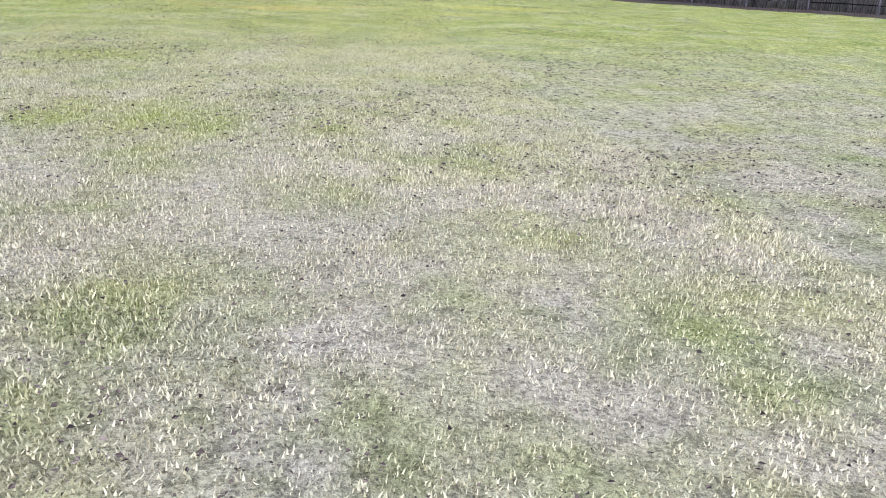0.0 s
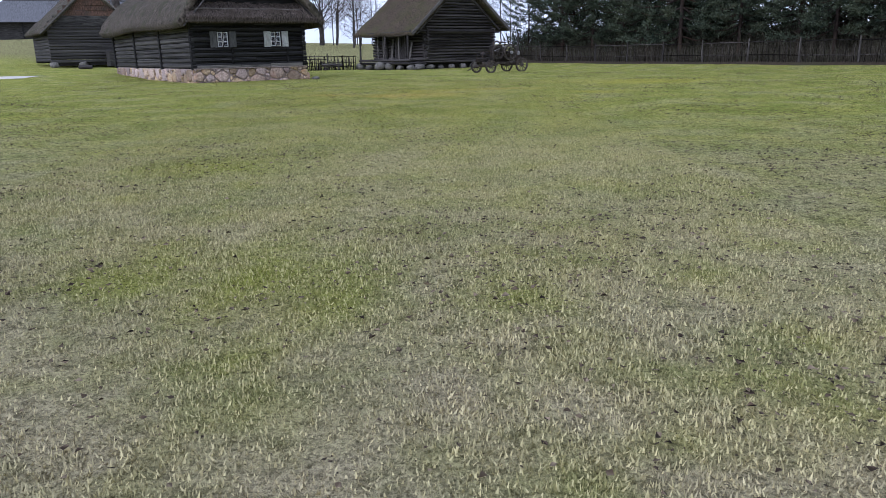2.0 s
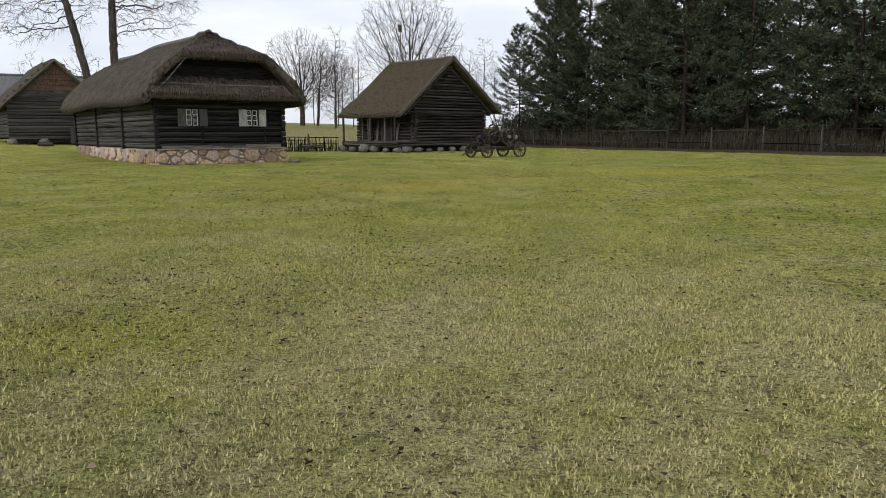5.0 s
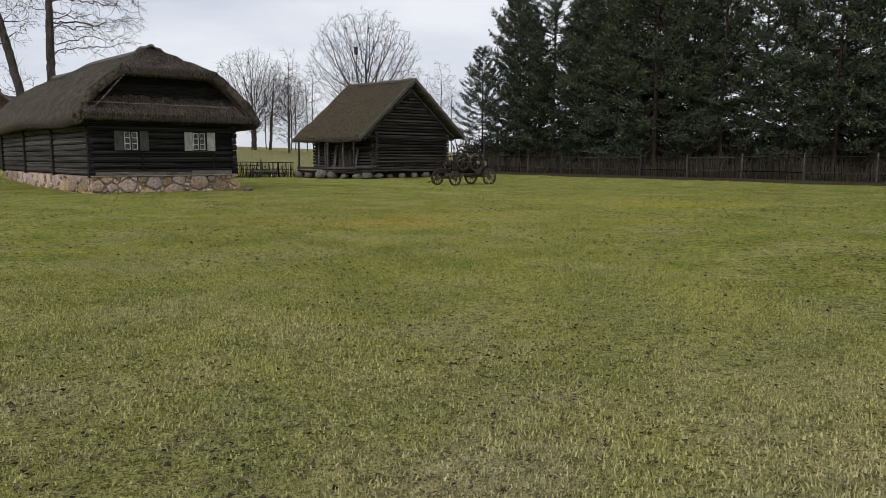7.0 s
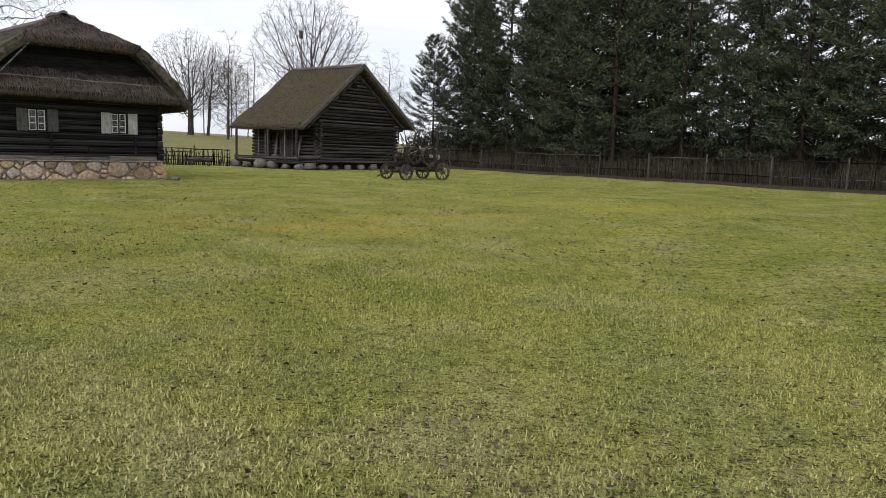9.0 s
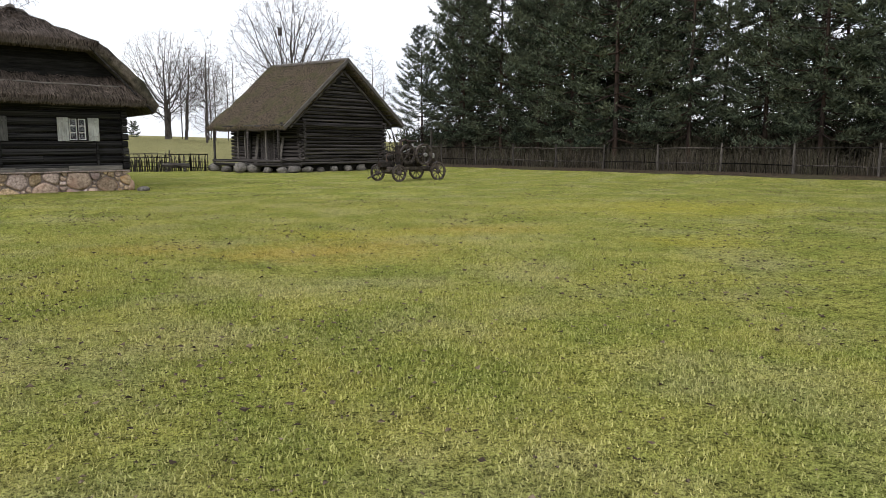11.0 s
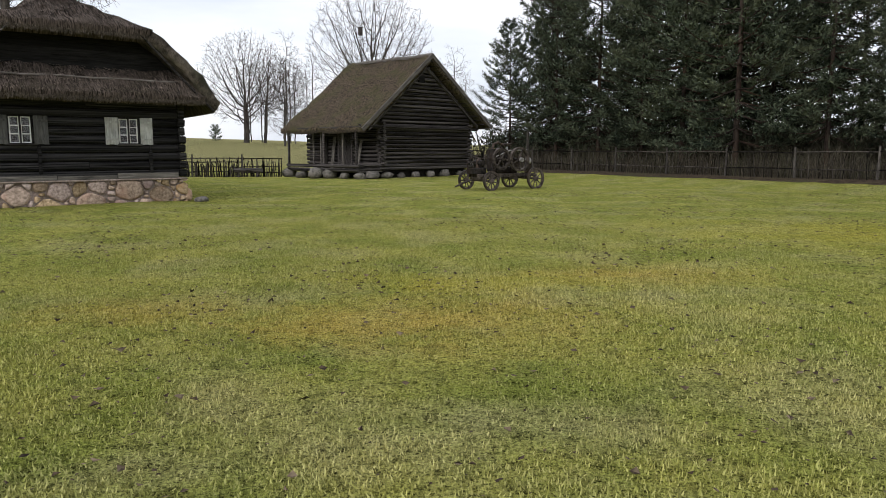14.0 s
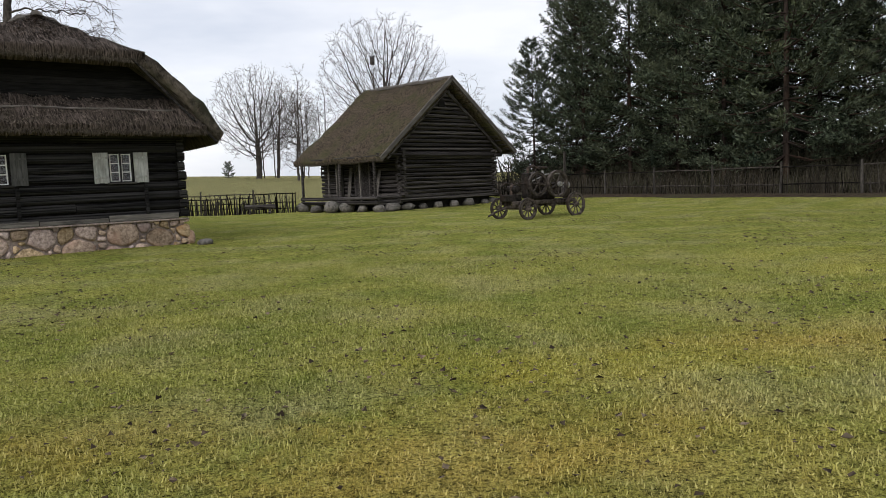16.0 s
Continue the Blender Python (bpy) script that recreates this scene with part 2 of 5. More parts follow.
def lawn_material(name, blades):
    """Mown lawn: green, olive, straw-coloured and mossy patches that lie in the same places for soil and blades."""
    m = bpy.data.materials.new(name)
    m.use_nodes = True
    t = m.node_tree
    p = t.nodes["Principled BSDF"]
    p.inputs["Roughness"].default_value, p.inputs["Specular IOR Level"].default_value = 1.0, 0.0
    geo = t.nodes.new("ShaderNodeNewGeometry")
    flat = t.nodes.new("ShaderNodeVectorMath")
    flat.operation = "MULTIPLY"
    flat.inputs[1].default_value = (1, 1, 0)
    t.links.new(geo.outputs["Position"], flat.inputs[0])

    def noise_at(scale, detail, lo, hi, rough=0.55):
        n = t.nodes.new("ShaderNodeTexNoise")
        n.inputs["Scale"].default_value, n.inputs["Detail"].default_value, n.inputs["Roughness"].default_value = scale, detail, rough
        t.links.new(flat.outputs[0], n.inputs["Vector"])
        r = t.nodes.new("ShaderNodeMapRange")
        r.inputs["From Min"].default_value, r.inputs["From Max"].default_value = lo, hi
        t.links.new(n.outputs["Fac"], r.inputs["Value"])
        return r.outputs[0]

    def mixed(fac, a, b):
        x = t.nodes.new("ShaderNodeMixRGB")
        t.links.new(fac, x.inputs["Fac"])
        for socket, value in ((x.inputs["Color1"], a), (x.inputs["Color2"], b)):
            if isinstance(value, tuple):
                socket.default_value = (*value, 1)
            else:
                t.links.new(value, socket)
        return x.outputs[0]

    def math_of(op, a, b):
        x = t.nodes.new("ShaderNodeMath")
        x.operation, x.use_clamp = op, True
        for socket, value in ((x.inputs[0], a), (x.inputs[1], b)):
            if isinstance(value, float):
                socket.default_value = value
            else:
                t.links.new(value, socket)
        return x.outputs[0]

    sep = t.nodes.new("ShaderNodeSeparateXYZ")
    t.links.new(geo.outputs["Position"], sep.inputs[0])
    dry = t.nodes.new("ShaderNodeMapRange")
    dry.inputs["From Min"].default_value, dry.inputs["From Max"].default_value = 19.0, 5.0
    t.links.new(sep.outputs["Y"], dry.inputs["Value"])
    dry = dry.outputs[0]
    worn = math_of("MULTIPLY", dry, math_of("ADD", noise_at(1.1, 5, 0.30, 0.66), 0.2))
    col = mixed(noise_at(0.85, 6, 0.36, 0.64, 0.6), (0.222, 0.256, 0.056), (0.350, 0.343, 0.088))
    col = mixed(math_of("MULTIPLY", noise_at(0.6, 5, 0.48, 0.68, 0.6), 0.55), col, (0.40, 0.37, 0.18))
    col = mixed(math_of("MULTIPLY", worn, 0.72), col, (0.49, 0.41, 0.285))
    col = mixed(math_of("MULTIPLY", noise_at(3.3, 5, 0.52, 0.70, 0.6), 0.45), col, (0.17, 0.18, 0.06))
    # single patches of moss, ochre and bleached grass: x, y, half widths, kind
    ragged = t.nodes.new("ShaderNodeTexNoise")
    ragged.inputs["Scale"].default_value, ragged.inputs["Detail"].default_value, ragged.inputs["Roughness"].default_value = 2.1, 7.0, 0.8
    t.links.new(flat.outputs[0], ragged.inputs["Vector"])
    for px, py, rx, ry, kind in PATCHES:
        away = t.nodes.new("ShaderNodeVectorMath")
        away.operation = "SUBTRACT"
        away.inputs[1].default_value = (px, py, 0)
        t.links.new(flat.outputs[0], away.inputs[0])
        fit = t.nodes.new("ShaderNodeVectorMath")
        fit.operation = "MULTIPLY"
        fit.inputs[1].default_value = (1 / rx, 1 / ry, 0)
        t.links.new(away.outputs[0], fit.inputs[0])
        far = t.nodes.new("ShaderNodeVectorMath")
        far.operation = "LENGTH"
        t.links.new(fit.outputs[0], far.inputs[0])
        edge = t.nodes.new("ShaderNodeMath")
        edge.operation = "MULTIPLY_ADD"
        edge.inputs[1].default_value = 3.0
        t.links.new(ragged.outputs["Fac"], edge.inputs[0])
        t.links.new(far.outputs["Value"], edge.inputs[2])
        near = t.nodes.new("ShaderNodeMapRange")
        near.inputs["From Min"].default_value, near.inputs["From Max"].default_value = 2.95, 1.35
        near.inputs["To Max"].default_value = {"moss": 0.75, "straw": 0.4, "ochre": 0.65, "yellow": 0.75}[kind]
        t.links.new(edge.outputs[0], near.inputs["Value"])
        col = mixed(near.outputs[0], col, PATCH_COLOURS[kind])
    meadow = t.nodes.new("ShaderNodeMapRange")
    meadow.inputs["From Min"].default_value, meadow.inputs["From Max"].default_value = 62.0, 72.0
    t.links.new(sep.outputs["Y"], meadow.inputs["Value"])
    col = mixed(math_of("MULTIPLY", meadow.outputs[0], 0.8), col, (0.235, 0.215, 0.115))
    plain = col
    value = t.nodes.new("ShaderNodeMapRange")
    value.clamp = False
    value.inputs["From Min"].default_value, value.inputs["From Max"].default_value = 0.25, 0.95
    value.inputs["To Min"].default_value, value.inputs["To Max"].default_value = 0.34, 1.66
    fine = math_of("MULTIPLY", math_of("ADD", noise_at(37, 5, 0.38, 0.58, 0.8), 0.10), math_of("ADD", noise_at(8, 6, 0.39, 0.58, 0.85), 0.26))
    t.links.new(math_of("ADD", fine, math_of("MULTIPLY", noise_at(71, 4, 0.48, 0.64, 0.8), 0.35)), value.inputs["Value"])
    tone = t.nodes.new("ShaderNodeHueSaturation")
    calm = t.nodes.new("ShaderNodeMix")
    t.links.new(math_of("MULTIPLY", math_of("MULTIPLY", dry, dry), 0.38), calm.inputs["Factor"])
    t.links.new(value.outputs[0], calm.inputs["A"])
    calm.inputs["B"].default_value = 0.95
    t.links.new(calm.outputs["Result"], tone.inputs["Value"])
    t.links.new(col, tone.inputs["Color"])
    col = tone.outputs[0]
    if blades:
        hsv = t.nodes.new("ShaderNodeHueSaturation")
        mr = t.nodes.new("ShaderNodeMapRange")
        mr.inputs["To Min"].default_value, mr.inputs["To Max"].default_value = 0.48, 1.52
        t.links.new(geo.outputs["Random Per Island"], mr.inputs["Value"])
        t.links.new(mr.outputs[0], hsv.inputs["Value"])
        straw = math_of("MULTIPLY", math_of("GREATER_THAN", geo.outputs["Random Per Island"], 0.60), math_of("ADD", math_of("MULTIPLY", dry, 0.6), 0.4))
        t.links.new(mixed(math_of("MULTIPLY", straw, 0.6), plain, (0.43, 0.38, 0.205)), hsv.inputs["Color"])
        col = hsv.outputs[0]
    else:
        b = t.nodes.new("ShaderNodeBump")
        b.inputs["Strength"].default_value, b.inputs["Distance"].default_value = 1.0, 0.05
        t.links.new(noise_at(26, 5, 0.2, 0.8, 0.75), b.inputs["Height"])
        t.links.new(b.outputs["Normal"], p.inputs["Normal"])
    t.links.new(col, p.inputs["Base Color"])
    return m


M_LAWN = lawn_material("lawn", False)
M_BLADE = lawn_material("grass_blade", True)


# ---- mesh helpers ----
def mesh_from(name, verts, faces, smooth=False):
    me = bpy.data.meshes.new(name)
    me.from_pydata([tuple(v) for v in verts], [], faces)
    me.update()
    if smooth:
        me.polygons.foreach_set("use_smooth", [True] * len(me.polygons))
    return me


def tris_mesh(name, verts, count):
    """A mesh of loose triangles: verts is an array of 3 * count places."""
    me = bpy.data.meshes.new(name)
    me.vertices.add(3 * count)
    me.vertices.foreach_set("co", np.asarray(verts, np.float32).ravel())
    me.loops.add(3 * count)
    me.loops.foreach_set("vertex_index", np.arange(3 * count, dtype=np.int32))
    me.polygons.add(count)
    me.polygons.foreach_set("loop_start", np.arange(0, 3 * count, 3, dtype=np.int32))
    me.update(calc_edges=True)
    return me


class Shape:
    """Gathers the corners and faces of one mesh."""

    def __init__(self):
        self.v, self.f = [], []

    def add(self, verts, faces):
        k = len(self.v)
        self.v += [Vector(p) for p in verts]
        self.f += [tuple(k + i for i in f) for f in faces]
        return self

    def box(self, x0, y0, z0, x1, y1, z1, m=None, bevel=0.0):
        if bevel:
            pts, b = [], bevel
            for z, s in ((z0, b), (z0 + b, 0), (z1 - b, 0), (z1, b)):
                pts += [(x0 + s, y0 + s, z), (x1 - s, y0 + s, z), (x1 - s, y1 - s, z), (x0 + s, y1 - s, z)]
            faces = [(3, 2, 1, 0), (12, 13, 14, 15)]
            for r in range(3):
                faces += [(4 * r + i, 4 * r + (i + 1) % 4, 4 * r + 4 + (i + 1) % 4, 4 * r + 4 + i) for i in range(4)]
        else:
            pts = [(x0, y0, z0), (x1, y0, z0), (x1, y1, z0), (x0, y1, z0), (x0, y0, z1), (x1, y0, z1), (x1, y1, z1), (x0, y1, z1)]
            faces = [(3, 2, 1, 0), (4, 5, 6, 7), (0, 1, 5, 4), (1, 2, 6, 5), (2, 3, 7, 6), (3, 0, 4, 7)]
        if m is not None:
            pts = [m @ Vector(p) for p in pts]
        return self.add(pts, faces)

    def tube(self, path, radii, sides=6, caps=True):
        path = [Vector(p) for p in path]
        rings = []
        for i, p in enumerate(path):
            d = (path[min(i + 1, len(path) - 1)] - path[max(i - 1, 0)]).normalized()
            a = d.orthogonal().normalized() if not rings else (prev - d * prev.dot(d)).normalized()
            prev = a
            b = d.cross(a)
            rings.append([p + (a * math.cos(2 * math.pi * k / sides) + b * math.sin(2 * math.pi * k / sides)) * radii[i] for k in range(sides)])
        faces = []
        for i in range(len(path) - 1):
            faces += [(i * sides + k, i * sides + (k + 1) % sides, (i + 1) * sides + (k + 1) % sides, (i + 1) * sides + k) for k in range(sides)]
        if caps:
            faces += [tuple(reversed(range(sides))), tuple((len(path) - 1) * sides + k for k in range(sides))]
        return self.add([p for r in rings for p in r], faces)

    def mesh(self, name, smooth=False):
        return mesh_from(name, self.v, self.f, smooth)


def part(name, data, material, parent=None, label="", m=None):
    """Links one mesh as an object, under a thing or a part if given."""
    me = data.mesh(name) if isinstance(data, Shape) else data
    if material and not me.materials:
        me.materials.append(material)
    ob = new(name, me)
    if parent:
        ob.parent = parent
    if m is not None:
        ob.matrix_basis = m
    return tagged(ob, label)


def thing(name, m, label, category, group="", kind=""):
    ob = new(name)
    ob.empty_display_size = 0.2
    ob.matrix_basis = m
    return tagged(ob, label, category, group, kind)


def scaled(m, sx, sy, sz):
    return m @ Matrix.Diagonal((sx, sy, sz, 1))


def smooth01(x):
    x = np.clip(x, 0, 1)
    return x * x * (3 - 2 * x)


def ground_z(x, y):
    """Height of the ground: a lawn that climbs gently, then a field that rises behind and to the west."""
    x, y = np.asarray(x, float), np.asarray(y, float)
    z = 0.0131 * np.clip(y, -30, 27.5)
    z = z + 1.95 * smooth01((y - 58) / 42) + 0.5 * smooth01((y - 100) / 200)
    z = z + 1.5 * smooth01((-x - 27) / 45) * smooth01((y - 25) / 40)
    z = z + 0.5 * smooth01((-x - 15) / 20) * smooth01((y - 36) / 14)
    z = z - 0.55 * smooth01((x - 4) / 25) * smooth01((y - 52) / 30)
    across, along = (x + 0.6) * 0.793 + (y - 64.2) * 0.609, (x + 0.6) * 0.609 - (y - 64.2) * 0.793
    z = z + 0.27 * smooth01((across + 4.2) / 4.0) * smooth01((along + 9) / 7)
    return z + 0.025 * np.sin(0.9 * x + 0.4 * y) * np.sin(0.7 * y - 0.2 * x)


def gz(x, y):
    return float(ground_z(x, y))


# ---- ground: one sheet to the horizon ----
def axis_steps(near0, near1, step, far):
    mid = list(np.arange(near0, near1 + 1e-6, step))
    out, gap = [], step
    a, b = near0, near1
    while b < far:
        gap *= 1.35
        a, b = a - gap, b + gap
        out = [a] + out + [b]
    half = len(out) // 2
    return np.array(out[:half] + mid + out[half:])


def build_ground():
    xs, ys = axis_steps(-60, 45, 1.0, 2500), axis_steps(-10, 130, 1.0, 2500)
    gx, gy = np.meshgrid(xs, ys)
    z = ground_z(gx, gy)
    verts = np.stack([gx, gy, z], -1).reshape(-1, 3)
    nx, ny = len(xs), len(ys)
    faces = [(j * nx + i, j * nx + i + 1, (j + 1) * nx + i + 1, (j + 1) * nx + i) for j in range(ny - 1) for i in range(nx - 1)]
    ob = part("ground", mesh_from("ground", verts, faces, True), M_LAWN)
    tagged(ob, "mown green lawn with straw-coloured and mossy patches", "lawn", kind="structure")


build_ground()


def build_path():
    """Pale sandy track that crosses the lawn west of the cottage."""
    s = Shape()
    pts = [(-60 + 2 * i, 36.6 + 0.40 * i + 0.4 * math.sin(i * 0.5)) for i in range(17)]
    v = []
    for x, y in pts:
        for o in (-1.0, -0.45, 0.45, 1.0):
            v.append((x, y + o, gz(x, y + o) + (0.03 if abs(o) < 0.5 else 0.012)))
    s.add(v, [(4 * i + k, 4 * i + 4 + k, 4 * i + 5 + k, 4 * i + 1 + k) for i in range(16) for k in range(3)])
    tagged(part("path", s, M_SAND), "pale sandy footpath across the lawn", "path", kind="structure")


build_path()


# ---- building pieces ----
def log_mesh(name, height, depth, seed, round_=0.5, segs=4):
    """A hewn log of length 1 along x, centred in y and z, with a worn, uneven face."""
    r = random.Random(seed)
    n = 8
    rings = []
    for i in range(segs + 1):
        k = 1 + r.uniform(-0.06, 0.06)
        dz = r.uniform(-0.02, 0.02) * height
        ring = []
        for a in range(n):
            t = 2 * math.pi * (a + 0.5) / n
            c, s = math.cos(t), math.sin(t)
            e = 1 - round_ * 0.5
            y = math.copysign(abs(c) ** e, c) * depth * 0.5 * k
            z = math.copysign(abs(s) ** e, s) * height * 0.5 * k + dz
            ring.append((i / segs, y, z))
        rings.append(ring)
    verts = [p for ring in rings for p in ring]
    faces = [(i * n + a, i * n + (a + 1) % n, (i + 1) * n + (a + 1) % n, (i + 1) * n + a) for i in range(segs) for a in range(n)]
    faces += [tuple(reversed(range(n))), tuple(segs * n + a for a in range(n))]
    return mesh_from(name, verts, faces)


def log_kit(material, height, depth, round_, count=5, seed=0):
    kit = []
    for k in range(count):
        me = log_mesh("log", height, depth, seed + k, round_)
        me.materials.append(material)
        kit.append(me)
    return kit


def lay_log(parent, kit, x, y, z, length, rz=0.0, name="log", r=random.Random(5)):
    ob = new(name, r.choice(kit))
    ob.parent = parent
    ob.matrix_basis = scaled(pose(x, y, z, r.uniform(-2, 2), r.uniform(-0.15, 0.15), rz), length, r.uniform(0.92, 1.08), 1.0)
    return ob


def slab(rows, off, rough=0.03, seed=0, freq=1.6):
    """A thick sheet from a grid of points, its inner face moved by off, its outer face uneven."""
    off = Vector(off)
    n, m = len(rows), len(rows[0])
    verts = []
    for row in rows:
        for p in row:
            p = Vector(p)
            q = noise.noise(p * freq + Vector((seed, 0, 0))) * rough + noise.noise(p * freq * 4.1) * rough * 0.6
            verts.append(p - off.normalized() * q)
    verts += [Vector(p) + off for row in rows for p in row]
    k = n * m
    f = []
    for i in range(n - 1):
        for j in range(m - 1):
            a, b, c, d = i * m + j, i * m + j + 1, (i + 1) * m + j + 1, (i + 1) * m + j
            f += [(a, b, c, d), (k + d, k + c, k + b, k + a)]
    for j in range(m - 1):
        f += [(j + 1, j, k + j, k + j + 1), ((n - 1) * m + j, (n - 1) * m + j + 1, k + (n - 1) * m + j + 1, k + (n - 1) * m + j)]
    for i in range(n - 1):
        f += [(i * m, (i + 1) * m, k + (i + 1) * m, k + i * m), ((i + 1) * m + m - 1, i * m + m - 1, k + i * m + m - 1, k + (i + 1) * m + m - 1)]
    return mesh_from("slab", verts, f, True)


def fringe(points, out, count, seed, length=0.085, spread=0.035, drop=0.6):
    """Loose straw ends hanging from an eave: points is a polyline, out the way they lean."""
    g = np.random.default_rng(seed)
    pts = np.array([tuple(p) for p in points])
    seg = g.integers(0, len(pts) - 1, count)
    t = g.random((count, 1))
    base = pts[seg] * (1 - t) + pts[seg + 1] * t + g.normal(0, spread, (count, 3))
    along = pts[seg + 1] - pts[seg]
    along /= np.linalg.norm(along, axis=1, keepdims=True)
    way = np.array(out) + g.normal(0, 0.45, (count, 3)) - np.array([0, 0, drop])
    way /= np.linalg.norm(way, axis=1, keepdims=True)
    w = along * g.uniform(0.005, 0.014, (count, 1))
    tip = base + way * g.uniform(0.4, 1.3, (count, 1)) * length
    return tris_mesh("straw_fringe", np.stack([base - w, base + w, tip], 1), count)


def tufts(rows, count, seed, length=0.16, lift=0.35):
    """Loose straws and mossy knots lying over a thatched slope: rows runs from the eave up."""
    g = np.random.default_rng(seed)
    P = np.array([[tuple(p) for p in row] for row in rows])
    i, j = g.integers(0, P.shape[0] - 1, count), g.integers(0, P.shape[1] - 1, count)
    a, b = g.random((count, 1)), g.random((count, 1))
    base = (P[i, j] * (1 - a) + P[i + 1, j] * a) * (1 - b) + (P[i, j + 1] * (1 - a) + P[i + 1, j + 1] * a) * b
    down = P[i, j] - P[i + 1, j]
    down /= np.linalg.norm(down, axis=1, keepdims=True)
    along = P[i, j + 1] - P[i, j]
    along /= np.linalg.norm(along, axis=1, keepdims=True)
    out = np.cross(along, down)
    out *= np.sign(out[:, 2:3])
    way = down + out * lift * g.random((count, 1)) + along * g.normal(0, 0.3, (count, 1))
    tip = base + out * 0.05 + way * g.uniform(0.4, 1.2, (count, 1)) * length
    w = along * g.uniform(0.006, 0.022, (count, 1))
    return tris_mesh("loose_straw", np.stack([base - w + out * 0.02, base + w + out * 0.02, tip], 1), count)


def stone_mesh(seed, w, h, d):
    """One field stone: a lumpy, flattened block."""
    r = random.Random(seed)
    n = 9
    verts = []
    out = [(math.cos(2 * math.pi * k / n), math.sin(2 * math.pi * k / n), r.uniform(0.9, 1.12)) for k in range(n)]
    for depth, s in ((0.0, 1.0), (-0.55, 0.99), (-0.9, 0.8), (-1.0, 0.45)):
        for c, q, k in out:
            e = 0.62
            x = math.copysign(abs(c) ** e, c) * k * s * w / 2
            z = math.copysign(abs(q) ** e, q) * k * s * h / 2
            verts.append((x + r.uniform(-0.012, 0.012), depth * d + r.uniform(-0.012, 0.012), z))
    faces = [(i * n + k, i * n + (k + 1) % n, (i + 1) * n + (k + 1) % n, (i + 1) * n + k) for i in range(3) for k in range(n)]
    faces.append(tuple(3 * n + k for k in range(n)))
    return mesh_from("stone", verts, faces, True)


def rubble_cells(u0, u1, z0, z1, seed):
    """Rubble masonry: stones of mixed size thrown together, each shaved flat against its neighbours."""
    r = random.Random(seed)
    sites = []
    for rad, tries in ((0.29, 60), (0.21, 160), (0.14, 500), (0.085, 900), (0.055, 1400)):
        for _ in range(int(tries * (u1 - u0) / 6)):
            s = (r.uniform(u0, u1), r.uniform(z0 + 0.02, z1 - rad * 0.6), rad * r.uniform(0.85, 1.15))
            if all(math.hypot((s[0] - q[0]) * 0.72, s[1] - q[1]) > (s[2] + q[2]) * 0.93 for q in sites):
                sites.append(s)
    out = []
    for a in sites:
        poly = [(u0, z0), (u1, z0), (u1, z1), (u0, z1)]
        for b in sites:
            dx, dz = b[0] - a[0], b[1] - a[1]
            d = math.hypot(dx, dz)
            if b is a or d > 1.6:
                continue
            nx, nz = dx / d, dz / d
            wx = math.hypot(nx * 0.72, nz)
            cut = d * a[2] / (a[2] + b[2]) - (0.010 + 0.012 * wx)
            new_poly = []
            for k in range(len(poly)):
                p, q = poly[k], poly[(k + 1) % len(poly)]
                fp = (p[0] - a[0]) * nx + (p[1] - a[1]) * nz - cut
                fq = (q[0] - a[0]) * nx + (q[1] - a[1]) * nz - cut
                if fp <= 0:
                    new_poly.append(p)
                if fp * fq < 0:
                    t = fp / (fp - fq)
                    new_poly.append((p[0] + (q[0] - p[0]) * t, p[1] + (q[1] - p[1]) * t))
            poly = new_poly
            if len(poly) < 3:
                break
        if len(poly) > 2:
            out.append((a[0], a[1], [(p[0] - a[0], p[1] - a[1]) for p in poly]))
    return out


def rubble_mesh(seed, poly, d):
    r = random.Random(seed)
    rounded = []
    for k in range(len(poly)):
        p, q = poly[k], poly[(k + 1) % len(poly)]
        rounded += [(p[0] * (1 - t) + q[0] * t, p[1] * (1 - t) + q[1] * t) for t in (0.2, 0.8)]
    n = len(rounded)
    tilt, lift = r.uniform(-0.06, 0.06), r.uniform(-0.06, 0.06)
    verts = []
    for y, s in ((0.06, 1.0), (-0.55 * d, 1.0), (-0.92 * d, 0.93), (-1.05 * d, 0.74)):
        verts += [(x * s + r.uniform(-0.006, 0.006), y + (x * tilt + z * lift) * (y < 0) + r.uniform(-0.004, 0.004), z * s + r.uniform(-0.006, 0.006)) for x, z in rounded]
    faces = [(i * n + k, i * n + (k + 1) % n, (i + 1) * n + (k + 1) % n, (i + 1) * n + k) for i in range(3) for k in range(n)]
    faces.append(tuple(3 * n + k for k in range(n)))
    return mesh_from("stone", verts, faces, True)


def boulder_mesh(seed, w, d, h):
    r = random.Random(seed)
    s = Shape()
    n, rings = 9, 5
    v = []
    for i in range(rings + 1):
        a = math.pi * i / rings
        for k in range(n):
            t = 2 * math.pi * k / n
            q = Vector((math.sin(a) * math.cos(t), math.sin(a) * math.sin(t), -math.cos(a)))
            b = 1 + 0.38 * noise.noise(q * 1.5 + Vector((seed * 3.1, 0, 0)))
            v.append((q.x * w / 2 * b, q.y * d / 2 * b, q.z * h / 2 * b + h * 0.35))
    s.add(v, [(i * n + k, i * n + (k + 1) % n, (i + 1) * n + (k + 1) % n, (i + 1) * n + k) for i in range(rings) for k in range(n)])
    return s.mesh("boulder", True)


# ---- thatched cottage ----
CW, CL, SILL = 5.66, 16.5, 0.669


